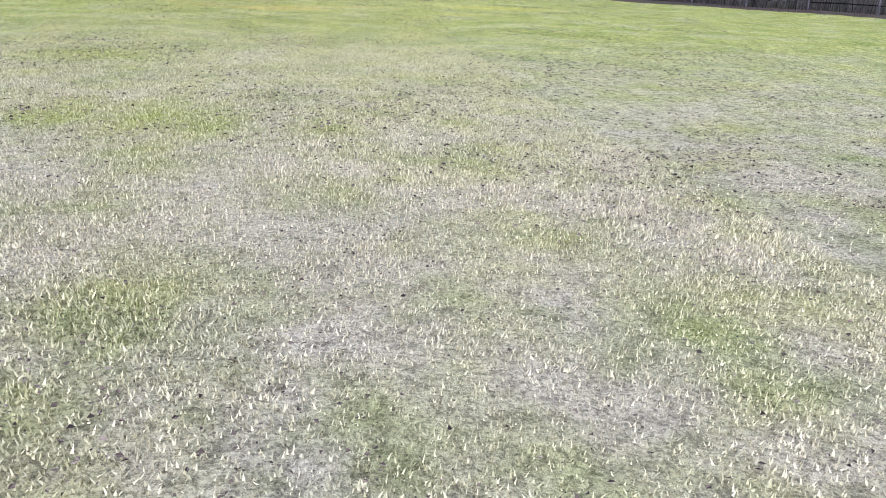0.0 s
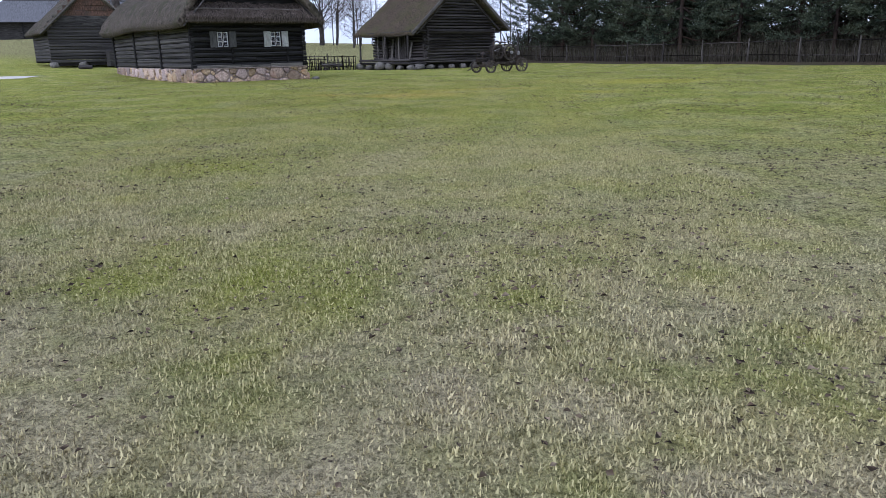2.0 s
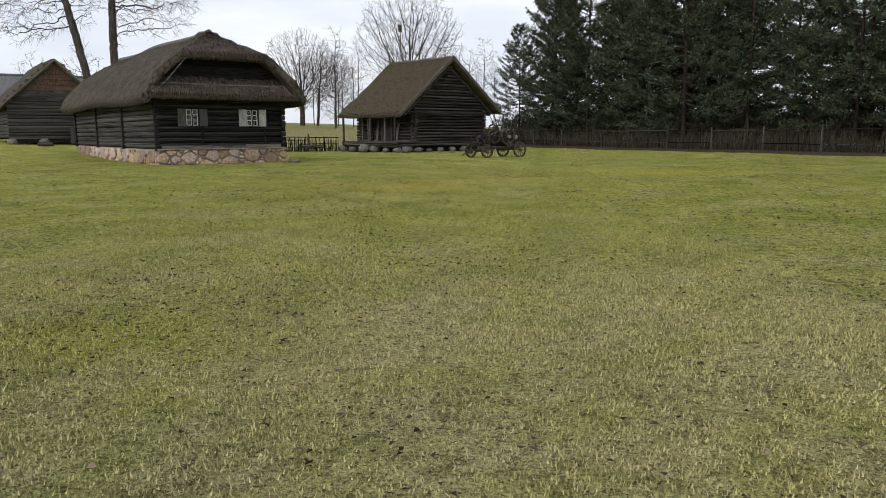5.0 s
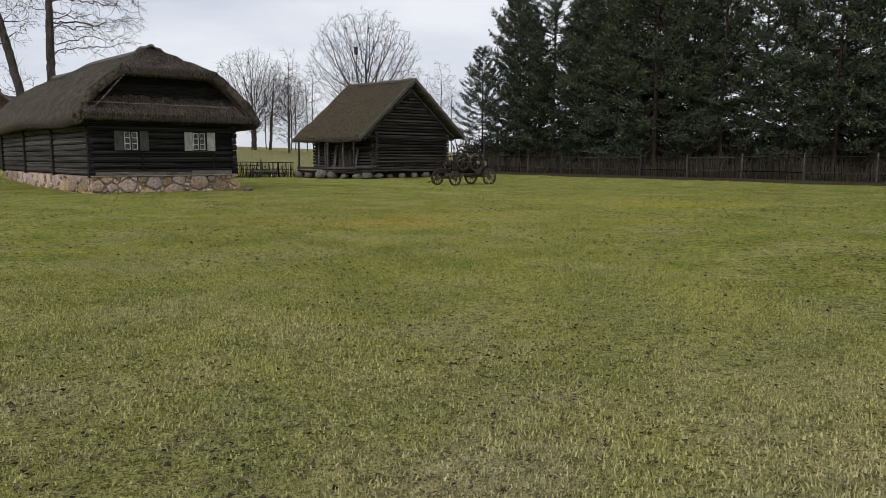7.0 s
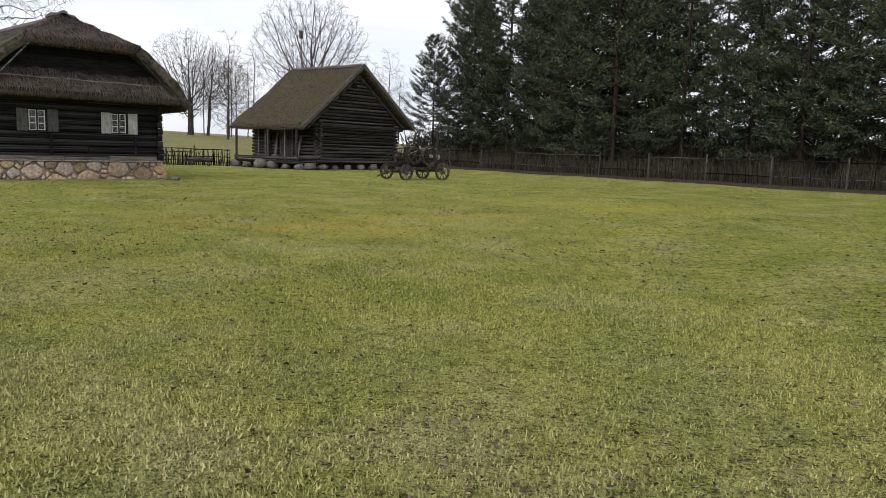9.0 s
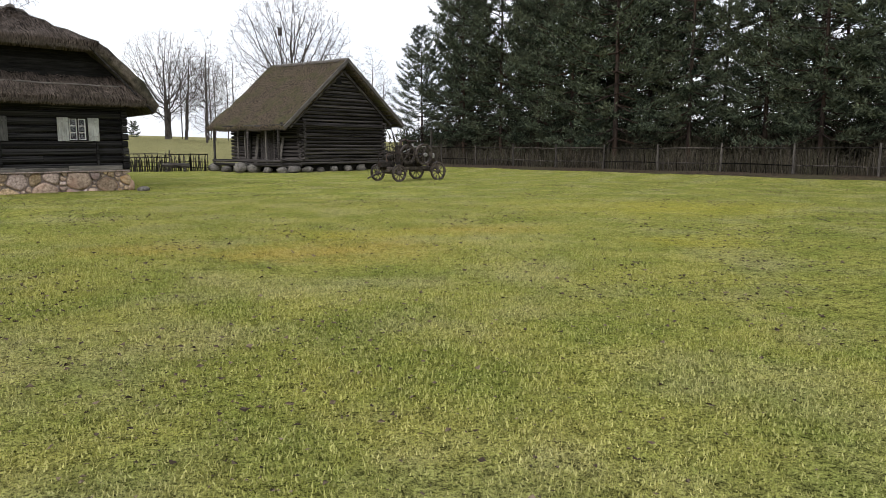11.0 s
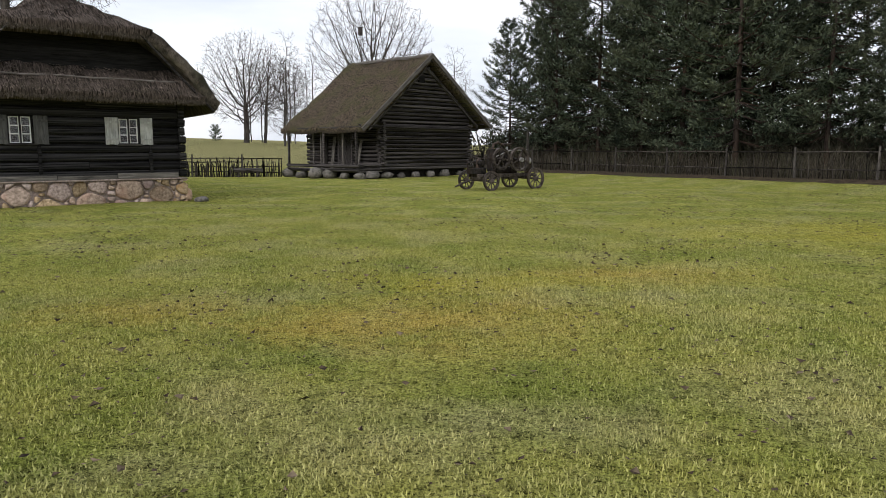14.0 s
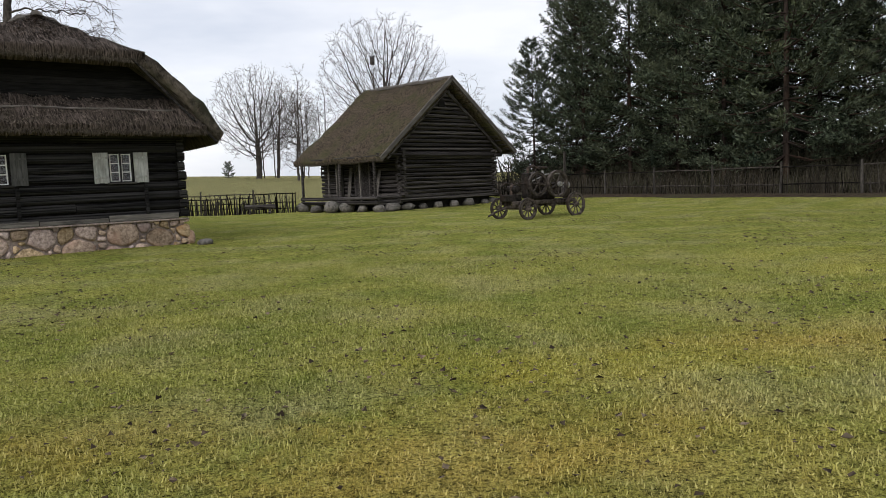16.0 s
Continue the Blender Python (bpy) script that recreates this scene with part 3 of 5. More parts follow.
def build_window(parent, u, z0, z1, width, shutter_mat, label):
    w = thing("window", pose(u, 0, z0), label, "")
    w.parent = parent
    h, b = z1 - z0, 0.02
    f = Shape()
    f.box(-width / 2, 0.02, 0, -width / 2 + b, 0.16, h, bevel=0.006).box(width / 2 - b, 0.02, 0, width / 2, 0.16, h, bevel=0.006)
    f.box(-width / 2 + b, 0.02, 0, width / 2 - b, 0.16, b, bevel=0.006).box(-width / 2 + b, 0.02, h - b, width / 2 - b, 0.16, h, bevel=0.006)
    f.box(-0.022, 0.03, b, 0.022, 0.15, h - b)
    part("window_frame", f, M_LOG, w, "dark timber window frame")
    part("window_sill", Shape().box(-width / 2 - 0.05, -0.06, -0.045, width / 2 + 0.05, 0.1, -0.003, bevel=0.006), M_LOGGREY, w)
    inner = width - 2 * b
    for side in (-1, 1):
        c = side * inner / 4
        hw = inner / 4 - 0.014
        s, r = Shape(), 0.028
        s.box(c - hw, 0.05, b, c - hw + r, 0.09, h - b).box(c + hw - r, 0.05, b, c + hw, 0.09, h - b)
        ph = (h - 2 * b - 4 * 0.024) / 3
        for k in range(4):
            z = b + k * (ph + 0.024)
            s.box(c - hw + r, 0.05, z, c + hw - r, 0.09, z + 0.024)
        sash = part("sash", s, M_FRAME, w, "white casement with three panes")
        for k in range(3):
            z = b + 0.024 + k * (ph + 0.024)
            g = part("pane", Shape().box(c - hw + r, 0.066, z, c + hw - r, 0.071, z + ph), M_GLASS, w)
            g.visible_shadow = False
    for side in (-1, 1):
        sw = 0.335
        sh = Shape()
        x0 = width / 2 + 0.012 if side > 0 else -width / 2 - 0.012 - sw
        for k in range(3):
            sh.box(x0 + k * sw / 3 + 0.002, -0.045, -0.02 + 0.008 * (k % 2), x0 + (k + 1) * sw / 3 - 0.002, -0.015, h + 0.01, bevel=0.004)
        part("shutter", sh, shutter_mat, w, "open plank shutter folded back on the wall")
        for z in (0.1, h - 0.14):
            part("batten", Shape().box(x0 + 0.02, -0.062, z, x0 + sw - 0.02, -0.044, z + 0.05, bevel=0.003), shutter_mat, w)


def build_cottage():
    c = thing("cottage", pose(-9.861, 39.629, 0.362, 0, 0, 43.577), "long dark log cottage with thatched half-hipped roof on a fieldstone base", "cottage")
    r = random.Random(3)
    # foundation
    part("foundation_core", Shape().box(-CW + 0.06, 0.10, -0.6, -0.06, CL - 0.05, SILL - 0.03, bevel=0.02), M_MORTAR, c, "pale pinkish mortar")
    ledge = Shape().box(-CW - 0.02, -0.03, SILL - 0.05, 0.03, 0.3, SILL - 0.004, bevel=0.012)
    part("mortar_ledge", ledge, M_MORTAR, c)
    for u0, u1, along in ((-CW - 0.02, 0.06, True), (-CL, 0.0, False)):
        for k, (cx, cz, poly) in enumerate(rubble_cells(u0, u1, -0.30, SILL - 0.055, 31 if along else 32)):
            me = rubble_mesh(k, poly, 0.05 + r.uniform(0.0, 0.05))
            m = pose(cx, 0.10, cz) if along else pose(-CW + 0.06, -cx, cz, 0, 0, -90)
            part("stone", me, M_STONE, c, m=m)
    for q in range(3):
        part("stone", stone_mesh(900 + q, 0.42 - 0.08 * q, 0.42, 0.2), M_STONE, c, m=pose(0.02, 0.25 + 0.4 * q, 0.12, 0, 10, 80))
    # walls of logs
    kit = log_kit(M_LOG, 0.222, 0.19, 0.25, seed=10)
    lit_kit = log_kit(M_LOGGREY, 0.226, 0.18, 0.4, seed=20)
    wins = ((-4.17, 0.56), (-1.53, 0.56))
    for row in range(10):
        z = SILL + 0.118 + 0.236 * row
        if row in (4, 5, 6):
            spans = [(-CW, wins[0][0] - 0.285), (wins[0][0] + 0.285, wins[1][0] - 0.285), (wins[1][0] + 0.285, 0)]
        elif row in (1, 8):
            spans = [(-CW, -2.6), (-2.59, 0)]
        else:
            spans = [(-CW, 0)]
        for a, b in spans:
            lay_log(c, kit, a, 0.1, z, b - a)
        # side wall greyer than the front: the light on it is in the colour
        for j in range(3):
            lay_log(c, lit_kit, -CW + 0.1, 0.25 + j * 5.42, z, 5.3, 90)
        lay_log(c, kit, -0.1, 0.2, z + 0.05, CL - 0.3, 90)
        lay_log(c, kit, -CW, CL - 0.1, z, CW)
        # crossing log ends at the corner
        e = part("log_end", Shape().box(-0.09, -0.085 - r.uniform(0, 0.05), -0.10, 0.09, 0.02, 0.10, bevel=0.02), M_LOG, c, m=pose(-0.10, 0.02, z + 0.02, 0, r.uniform(-4, 4), 0))
        e2 = part("log_end", Shape().box(-0.02, -0.085, -0.10, 0.015 + r.uniform(0, 0.05), 0.085, 0.112, bevel=0.02), M_LOG, c, m=pose(0.0, 0.1, z, r.uniform(-4, 4), 0, 0))
    for j in range(4):
        part("wall_post", Shape().box(-0.09, -0.11, 0, 0.09, 0.11, 2.35, bevel=0.015), M_LOG, c, m=pose(-CW + 0.03, 0.13 + j * 5.42, SILL - 0.08))
    # added dark lining that closes the inside and keeps daylight out
    lin = Shape()
    for (a, b, z0, z1) in ((-CW + 0.2, -0.2, SILL - 0.02, 1.60), (-CW + 0.2, -0.2, 2.335, 3.05), (-CW + 0.2, wins[0][0] - 0.29, 1.60, 2.335),
                           (wins[0][0] + 0.29, wins[1][0] - 0.29, 1.60, 2.335), (wins[1][0] + 0.29, -0.2, 1.60, 2.335)):
        lin.box(a, 0.19, z0, b, 0.22, z1)
    lin.box(-CW + 0.19, 0.22, SILL - 0.02, -CW + 0.22, CL - 0.2, 3.0).box(-0.22, 0.22, SILL - 0.02, -0.19, CL - 0.2, 3.0)
    lin.box(-CW + 0.2, CL - 0.22, SILL - 0.02, -0.2, CL - 0.19, 3.0).box(-CW + 0.22, 0.22, SILL - 0.02, -0.22, CL - 0.22, SILL + 0.02)
    lin.add([(-CW / 2 + a, v, z) for v in (0.17, 0.2) for a, z in ((-2.6, 3.05), (2.6, 3.05), (1.7, 4.62), (-1.7, 4.62))],
            [(0, 1, 2, 3), (7, 6, 5, 4), (0, 4, 5, 1), (1, 5, 6, 2), (2, 6, 7, 3), (3, 7, 4, 0)])
    part("inner_lining", lin, M_HOLLOW, c)
    for (u, w), sm, lab in zip(wins, (M_SHUTDARK, M_SHUT), ("small white casement window with dark open shutters", "small white casement window with pale grey open shutters")):
        build_window(c, u, 1.616, 2.318, w, sm, lab)
    for u in (-0.98, -3.78):
        part("wall_clamp", Shape().box(-0.035, -0.06, 0, 0.035, 0.03, 0.74, bevel=0.008), M_LOG, c, m=pose(u, 0.0, SILL + 0.16))
    for a, b_, top in ((-CW + 0.15, -3.4, 0.12), (-3.4, -1.9, 0.10), (-1.9, -0.22, 0.15)):
        part("sill_board", Shape().box(a + 0.01, -0.035, SILL + 0.0, b_ - 0.01, 0.012, SILL + top, bevel=0.01), M_BOARD, c, "bleached board above the stone base")
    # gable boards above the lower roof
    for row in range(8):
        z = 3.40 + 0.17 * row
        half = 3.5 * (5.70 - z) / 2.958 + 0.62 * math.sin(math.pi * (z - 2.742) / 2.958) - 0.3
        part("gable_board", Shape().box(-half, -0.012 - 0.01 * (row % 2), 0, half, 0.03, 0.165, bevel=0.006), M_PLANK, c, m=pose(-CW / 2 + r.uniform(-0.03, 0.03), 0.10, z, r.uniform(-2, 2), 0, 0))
    # roof
    uc, ez, rz_, hz = -CW / 2, 2.742, 5.70, 4.70
    sh = (hz - ez) / (rz_ - ez)

    def vf(s):
        return -0.61 + 0.15 * s if s <= sh else -0.456 + (1.438 + 0.456) * (s - sh) / (1 - sh)

    roof = part("roof", Shape().box(uc - 0.12, 1.6, rz_ - 0.5, uc + 0.12, CL + 0.4, rz_ - 0.2), M_HOLLOW, c)
    for side in (-1, 1):
        rows = []
        for i in range(15):
            s = i / 14
            s = s + (sh - 8 / 14) * (1 - abs(i - 8) / 8 if i <= 8 else 1 - (i - 8) / 6)
            half = (3.5 if side < 0 else 3.68) * (1 - s) + 0.62 * math.sin(math.pi * s)
            z = ez + (rz_ - ez) * s
            rows.append([(uc + side * half, vf(s) + (CL + 0.55 - vf(s)) * j / 72, z - 0.06 * math.sin(j * 0.13)) for j in range(73)])
        if side > 0:
            rows = [list(reversed(q)) for q in rows]
        part("thatch", slab(rows, (-side * 0.19, 0.0, -0.25), 0.09, seed=side, freq=2.2), M_THATCH, roof, "weathered grey-brown thatch")
        tagged(part("loose_straw", tufts(rows, 7000, 90 + side, 0.10, 0.2), M_TUFT, roof), kind="stuff")
        eave = [Vector(p) + Vector((-side * 0.1, 0, -0.13)) for p in rows[0]]
        tagged(part("straw_fringe", fringe(eave, (side * 0.3, 0, -0.5), 2600, 40 + side), M_STRAW, roof), kind="stuff")
        rake = [Vector(rows[i][0 if side < 0 else -1]) + Vector((-side * 0.09, 0.02, -0.12)) for i in range(9)]
        tagged(part("straw_fringe", fringe(rake, (0, -0.5, -0.4), 900, 50 + side), M_STRAW, roof), kind="stuff")
        ps = [Vector(p) + Vector((-side * 0.2, -0.03, -0.20)) for p in (rows[0][0 if side < 0 else -1], rows[8][0 if side < 0 else -1])]
        part("rake_pole", Shape().tube([ps[0], ps[0].lerp(ps[1], 0.5) + Vector((0, -0.01, -0.02)), ps[1]], [0.035, 0.032, 0.028], 6), M_BARNLOG, roof, "dark weathered pole")
    rows = []
    for i in range(9):
        s = sh - 0.03 + (1 - sh + 0.03) * i / 8
        half = 3.55 * (1 - s) + 0.62 * math.sin(math.pi * s)
        v = vf(max(s, sh)) - (0.1 if i == 0 else 0.04)
        rows.append([(uc + half * (2 * j / 20 - 1), v - 0.07 * math.cos(math.pi * (j / 20 - 0.5)), ez + (rz_ - ez) * s) for j in range(21)])
    part("hip", slab(rows, (0, 0.19, -0.30), 0.09, seed=7, freq=2.4), M_THATCHF, roof, "thatched half hip with moss")
    tagged(part("loose_straw", tufts(rows, 1500, 98, 0.10, 0.15), M_TUFT, roof), kind="stuff")
    tagged(part("straw_fringe", fringe([Vector(p) + Vector((0, 0.07, -0.14)) for p in rows[0]], (0, -0.4, -0.5), 1300, 61), M_STRAW, roof), kind="stuff")
    rows = []
    for i in range(9):
        s = i / 8
        z, v = 2.92 + 0.73 * s, -0.78 + 0.88 * s
        half = min(3.5 * (1 - (z - ez) / (rz_ - ez)) + 0.62 * math.sin(math.pi * (z - ez) / (rz_ - ez)) - 0.2, 3.36)
        rows.append([(uc + half * (2 * j / 40 - 1), v, z + 0.010 * math.sin(1.3 * j)) for j in range(41)])
    part("skirt_roof", slab(rows, (0, 0.17, -0.24), 0.09, seed=9, freq=2.6), M_THATCHF, roof, "shaggy thatched skirt roof under the gable")
    tagged(part("loose_straw", tufts(rows, 2600, 99, 0.13, 0.15), M_TUFT, roof), kind="stuff")
    for q, cnt in ((0, 2600), (1, 700), (3, 500)):
        tagged(part("straw_fringe", fringe([Vector(p) + Vector((0, 0.05 if q == 0 else 0.0, -0.12 if q == 0 else 0.02)) for p in rows[q]], (0, -0.45, -0.4), cnt, 70 + q), M_STRAW, roof), kind="stuff")
    z, v = 3.32, -0.34
    part("roof_pole", Shape().tube([(uc - 2.95 + 0.84 * k, v, z + (0.02 if k % 2 else 0)) for k in range(8)], [0.024] * 8, 6), M_POLE, roof, "peeled pole that holds the straw down")
    ridge = [(uc + 0.03 * math.sin(k), 1.25 + k * (CL - 0.9) / 20, rz_ - 0.05 - 0.06 * math.sin(k * 0.5)) for k in range(21)]
    part("ridge_cap", Shape().tube(ridge, [0.15] * 21, 8), M_RIDGE, roof, "bleached straw ridge")
    part("ridge_bundle", Shape().tube([(uc - 0.55, 1.42, rz_ - 0.22), (uc - 0.38, 1.38, rz_ - 0.10), (uc, 1.36, rz_ - 0.07), (uc + 0.38, 1.38, rz_ - 0.10), (uc + 0.55, 1.42, rz_ - 0.22)], [0.05, 0.08, 0.09, 0.08, 0.05], 8), M_RIDGE, roof)
    back = Shape().add([(uc - 3.2, CL - 0.03, 2.9), (uc + 3.2, CL - 0.03, 2.9), (uc, CL - 0.03, rz_ - 0.25), (uc - 3.2, CL, 2.9), (uc + 3.2, CL, 2.9), (uc, CL, rz_ - 0.25)],
                       [(0, 2, 1), (3, 4, 5), (0, 1, 4, 3), (1, 2, 5, 4), (2, 0, 3, 5)])
    part("back_gable", back, M_PLANK, c)


build_cottage()


# ---- thatched granary with an open porch ----
GW, GL = 6.80, 6.0


def build_granary():
    b = thing("granary", pose(-6.492, 56.203, 0.362, 0, 0, 51.435), "old log granary with mossy thatched roof and boulder footings", "granary")
    r = random.Random(8)
    ur, rzz, lu, lz, ru, rz2 = 3.242, 6.408, -1.741, 2.508, 8.225, 2.814
    v0, base, lh = 0.22, 0.546, 0.205
    kit = log_kit(M_BARNLOG, 0.188, 0.25, 0.0, seed=40, count=6)
    row = 0
    z = base + lh / 2
    while z < 5.95:
        a = max(0.0, lu + (z + 0.42 - lz) * (ur - lu) / (rzz - lz))
        c = min(GW, ru - (z + 0.42 - rz2) * (ru - ur) / (rzz - rz2))
        if c - a > 0.3:
            ext = 0.16 if z < 2.6 else 0.0
            lay_log(b, kit, a - ext - (0.1 if r.random() < 0.3 else 0) * (ext > 0), v0, z, c - a + 2 * ext)
            lay_log(b, kit, a, GL, z, c - a)
        if z < 2.75:
            for u in (0.0, GW):
                lay_log(b, kit, u, v0 - 0.24 - r.uniform(0, 0.08), z + lh / 2, GL + 0.3, 90)
        z += lh
        row += 1
    part("eave_beam", kit[0], None, b, m=scaled(pose(-1.55, v0 - 0.12, 2.64, 0, 0.3, 0), GW + 2.2, 0.9, 0.95))
    part("sill_beam", kit[1], None, b, m=scaled(pose(-0.2, v0 - 0.03, base - 0.06), GW + 0.5, 1.15, 1.1))
    part("gable_hatch", Shape().box(-0.22, -0.05, 0, 0.22, 0.02, 0.36, bevel=0.01), M_PLANK, b, m=pose(ur - 0.35, v0 - 0.09, 5.0))
    # roof
    roof = part("roof", Shape().box(ur - 0.08, 0.1, rzz - 0.55, ur + 0.08, GL, rzz - 0.4), M_HOLLOW, b)
    for side, eu, ez in ((-1, lu, lz), (1, ru, rz2)):
        rows = []
        for i in range(15):
            s = i / 14
            rows.append([(eu + (ur - eu) * s, -0.32 + (GL + 0.75) * j / 30, ez + (rzz - ez) * s - 0.05 * math.sin(math.pi * s) + 0.03 * math.sin(j * 0.5)) for j in range(31)])
        if side > 0:
            rows = [list(reversed(q)) for q in rows]
        part("thatch", slab(rows, (-side * 0.12, 0, -0.20), 0.09, seed=20 + side, freq=2.1), M_MOSS, roof, "brown thatch grown over with moss")
        tagged(part("loose_straw", tufts(rows, 7000, 95 + side, 0.13, 0.4), M_MOSSTUFT, roof), kind="stuff")
        eave = [Vector(p) + Vector((-side * 0.06, 0, -0.12)) for p in rows[0]]
        tagged(part("straw_fringe", fringe(eave, (side * 0.25, 0, -0.5), 1800, 80 + side, 0.08), M_STRAW, roof), kind="stuff")
        # barge pole and rafters below the verge
        p0, p1 = Vector((eu, -0.36, ez - 0.08)), Vector((ur, -0.36, rzz - 0.02))
        part("barge_board", Shape().box(0, -0.035, -0.10, (p1 - p0).length + 0.1, 0.035, 0.11, bevel=0.012), M_BOARD, roof, "silver-grey barge board",
             m=Matrix.Translation(p0) @ (p1 - p0).to_track_quat("X", "Z").to_matrix().to_4x4())
        q0, q1 = Vector((eu - side * 0.75, v0 - 0.16, ez - 0.05)), Vector((ur, v0 - 0.16, rzz - 0.62))
        part("rafter", Shape().box(0, -0.05, -0.07, (q1 - q0).length, 0.05, 0.07, bevel=0.01), M_BARNLOG, roof,
             m=Matrix.Translation(q0) @ (q1 - q0).to_track_quat("X", "Z").to_matrix().to_4x4())
        n = 16
        for k in range(n):
            t = (k + 0.5) / n
            p = p0.lerp(p1, t)
            part("roof_lath", Shape().box(-0.03, -0.02, -0.03, 0.03, 0.62, 0.03), M_BARNLOG, roof, m=pose(p.x - side * 0.10, p.y + 0.04, p.z - 0.17))
    part("ridge_cap", Shape().tube([(ur, -0.38 + 0.35 * k, rzz + 0.0 + 0.02 * math.sin(k)) for k in range(20)], [0.10] * 20, 6), M_RIDGE, roof, "bleached straw ridge")
    # porch
    deck = Shape()
    for k in range(9):
        deck.box(-1.62 + k * 0.18, 0.15, 0.33, -1.45 + k * 0.18, 5.95, 0.38, bevel=0.008)
    part("porch_deck", deck, M_BOARD, b)
    for v in (0.3, 2.9, 5.9):
        part("porch_post", Shape().box(-0.05, -0.05, 0.2, 0.05, 0.05, 2.56, bevel=0.015), M_BARNLOG, b, m=pose(-1.58, v, 0, r.uniform(-0.8, 0.8), r.uniform(-0.8, 0.8), 3))
    for u, v in ((-1.2, 1.75), (-1.1, 3.7), (-0.9, 4.6)):
        part("porch_stud", Shape().box(-0.035, -0.035, 0.36, 0.035, 0.035, 2.5, bevel=0.01), M_BOARD, b, m=pose(u, v, 0, r.uniform(-1, 1), r.uniform(-1, 1), 5))
    for k in range(2):
        part("porch_rail_log", kit[2 + k], None, b, m=scaled(pose(-1.64, 0.05, 0.44 + 0.2 * k, 0, 0, 90), 5.9, 0.8, 0.98))
        part("porch_end_log", kit[k], None, b, m=scaled(pose(-1.6, v0, 0.46 + 0.2 * k), 1.45, 0.8, 0.95))
    part("porch_plate", kit[3], None, b, m=scaled(pose(-1.58, -0.15, 2.55, 0, 0, 90), 6.3, 0.7, 0.8))
    door = part("door", Shape().box(-0.05, 0, 0, 0.02, 0.95, 1.75, bevel=0.01), M_BARNLOG, b, "dark plank door", m=pose(-0.13, 2.35, 0.55))
    for v in (0, 0.32, 0.64):
        part("door_plank", Shape().box(-0.03, 0.01, 0.02, 0, 0.30, 1.72, bevel=0.006), M_BARNLOG, door, m=pose(-0.05, v, 0))
    part("door_jamb", Shape().box(-0.08, -0.12, 0, 0.03, -0.01, 1.9, bevel=0.01).box(-0.08, 0.96, 0, 0.03, 1.08, 1.9, bevel=0.01), M_BARNLOG, b, m=pose(-0.13, 2.35, 0.5))
    # no opening here: a dark slab on the logs imitates a shaded doorway
    part("dark_doorway", Shape().box(-0.04, 0, 0, 0.03, 0.6, 1.6, bevel=0.01), M_HOLLOW, b, m=pose(-0.12, 4.35, 0.6))
    part("leaning_board", Shape().box(-0.02, -0.11, 0, 0.02, 0.11, 1.8, bevel=0.006), M_BOARD, b, m=pose(-0.5, 3.6, 0.38, 0, 9, 0))
    part("leaning_board", Shape().box(-0.02, -0.09, 0, 0.02, 0.09, 1.6, bevel=0.006), M_BOARD, b, m=pose(-0.45, 1.6, 0.38, 4, 9, 0))
    # boulders that carry it
    spots = [(0.35 + 1.12 * k + r.uniform(-0.15, 0.15), v0, 0.46 + r.uniform(-0.12, 0.16)) for k in range(6)] + [(GW - 0.1, v0, 0.42)]
    spots += [(-1.5, 0.2 + 1.15 * k, 0.5 + r.uniform(-0.1, 0.2)) for k in range(6)] + [(-0.75, 0.1, 0.55)]
    for k, (u, v, s) in enumerate(spots):
        part("boulder", boulder_mesh(k, s * r.uniform(1.2, 1.9), s * 1.2, s * r.uniform(0.8, 1.05)), M_BOULDER, b, "grey fieldstone boulder", m=pose(u, v - 0.03, -0.02, 0, 0, r.uniform(0, 90)))
    part("boulder", boulder_mesh(31, 0.85, 0.7, 0.62), M_BOULDER, b, "large pale boulder", m=pose(-2.05, 3.0, 0.02))
    part("boulder", boulder_mesh(32, 0.7, 0.6, 0.4), M_BOULDER, b, m=pose(-2.0, 4.3, 0.0))
    # added dark solid inside, so that no sky shows between the logs
    lin = Shape().box(0.14, v0 + 0.14, 0.5, GW - 0.14, GL - 0.14, 2.7)
    lin.add([(u, v, z) for v in (v0 + 0.14, GL - 0.14) for u, z in ((0.14, 2.7), (GW - 0.14, 2.7), (ur + 0.1, 5.8), (ur - 0.1, 5.8))],
            [(0, 1, 2, 3), (7, 6, 5, 4), (0, 4, 5, 1), (1, 5, 6, 2), (2, 6, 7, 3), (3, 7, 4, 0)])
    part("inner_lining", lin, M_HOLLOW, b)
    # dark solid between the boulders: shade below the floor put into its colour
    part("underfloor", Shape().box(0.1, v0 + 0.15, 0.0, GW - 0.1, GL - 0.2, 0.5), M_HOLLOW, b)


build_granary()


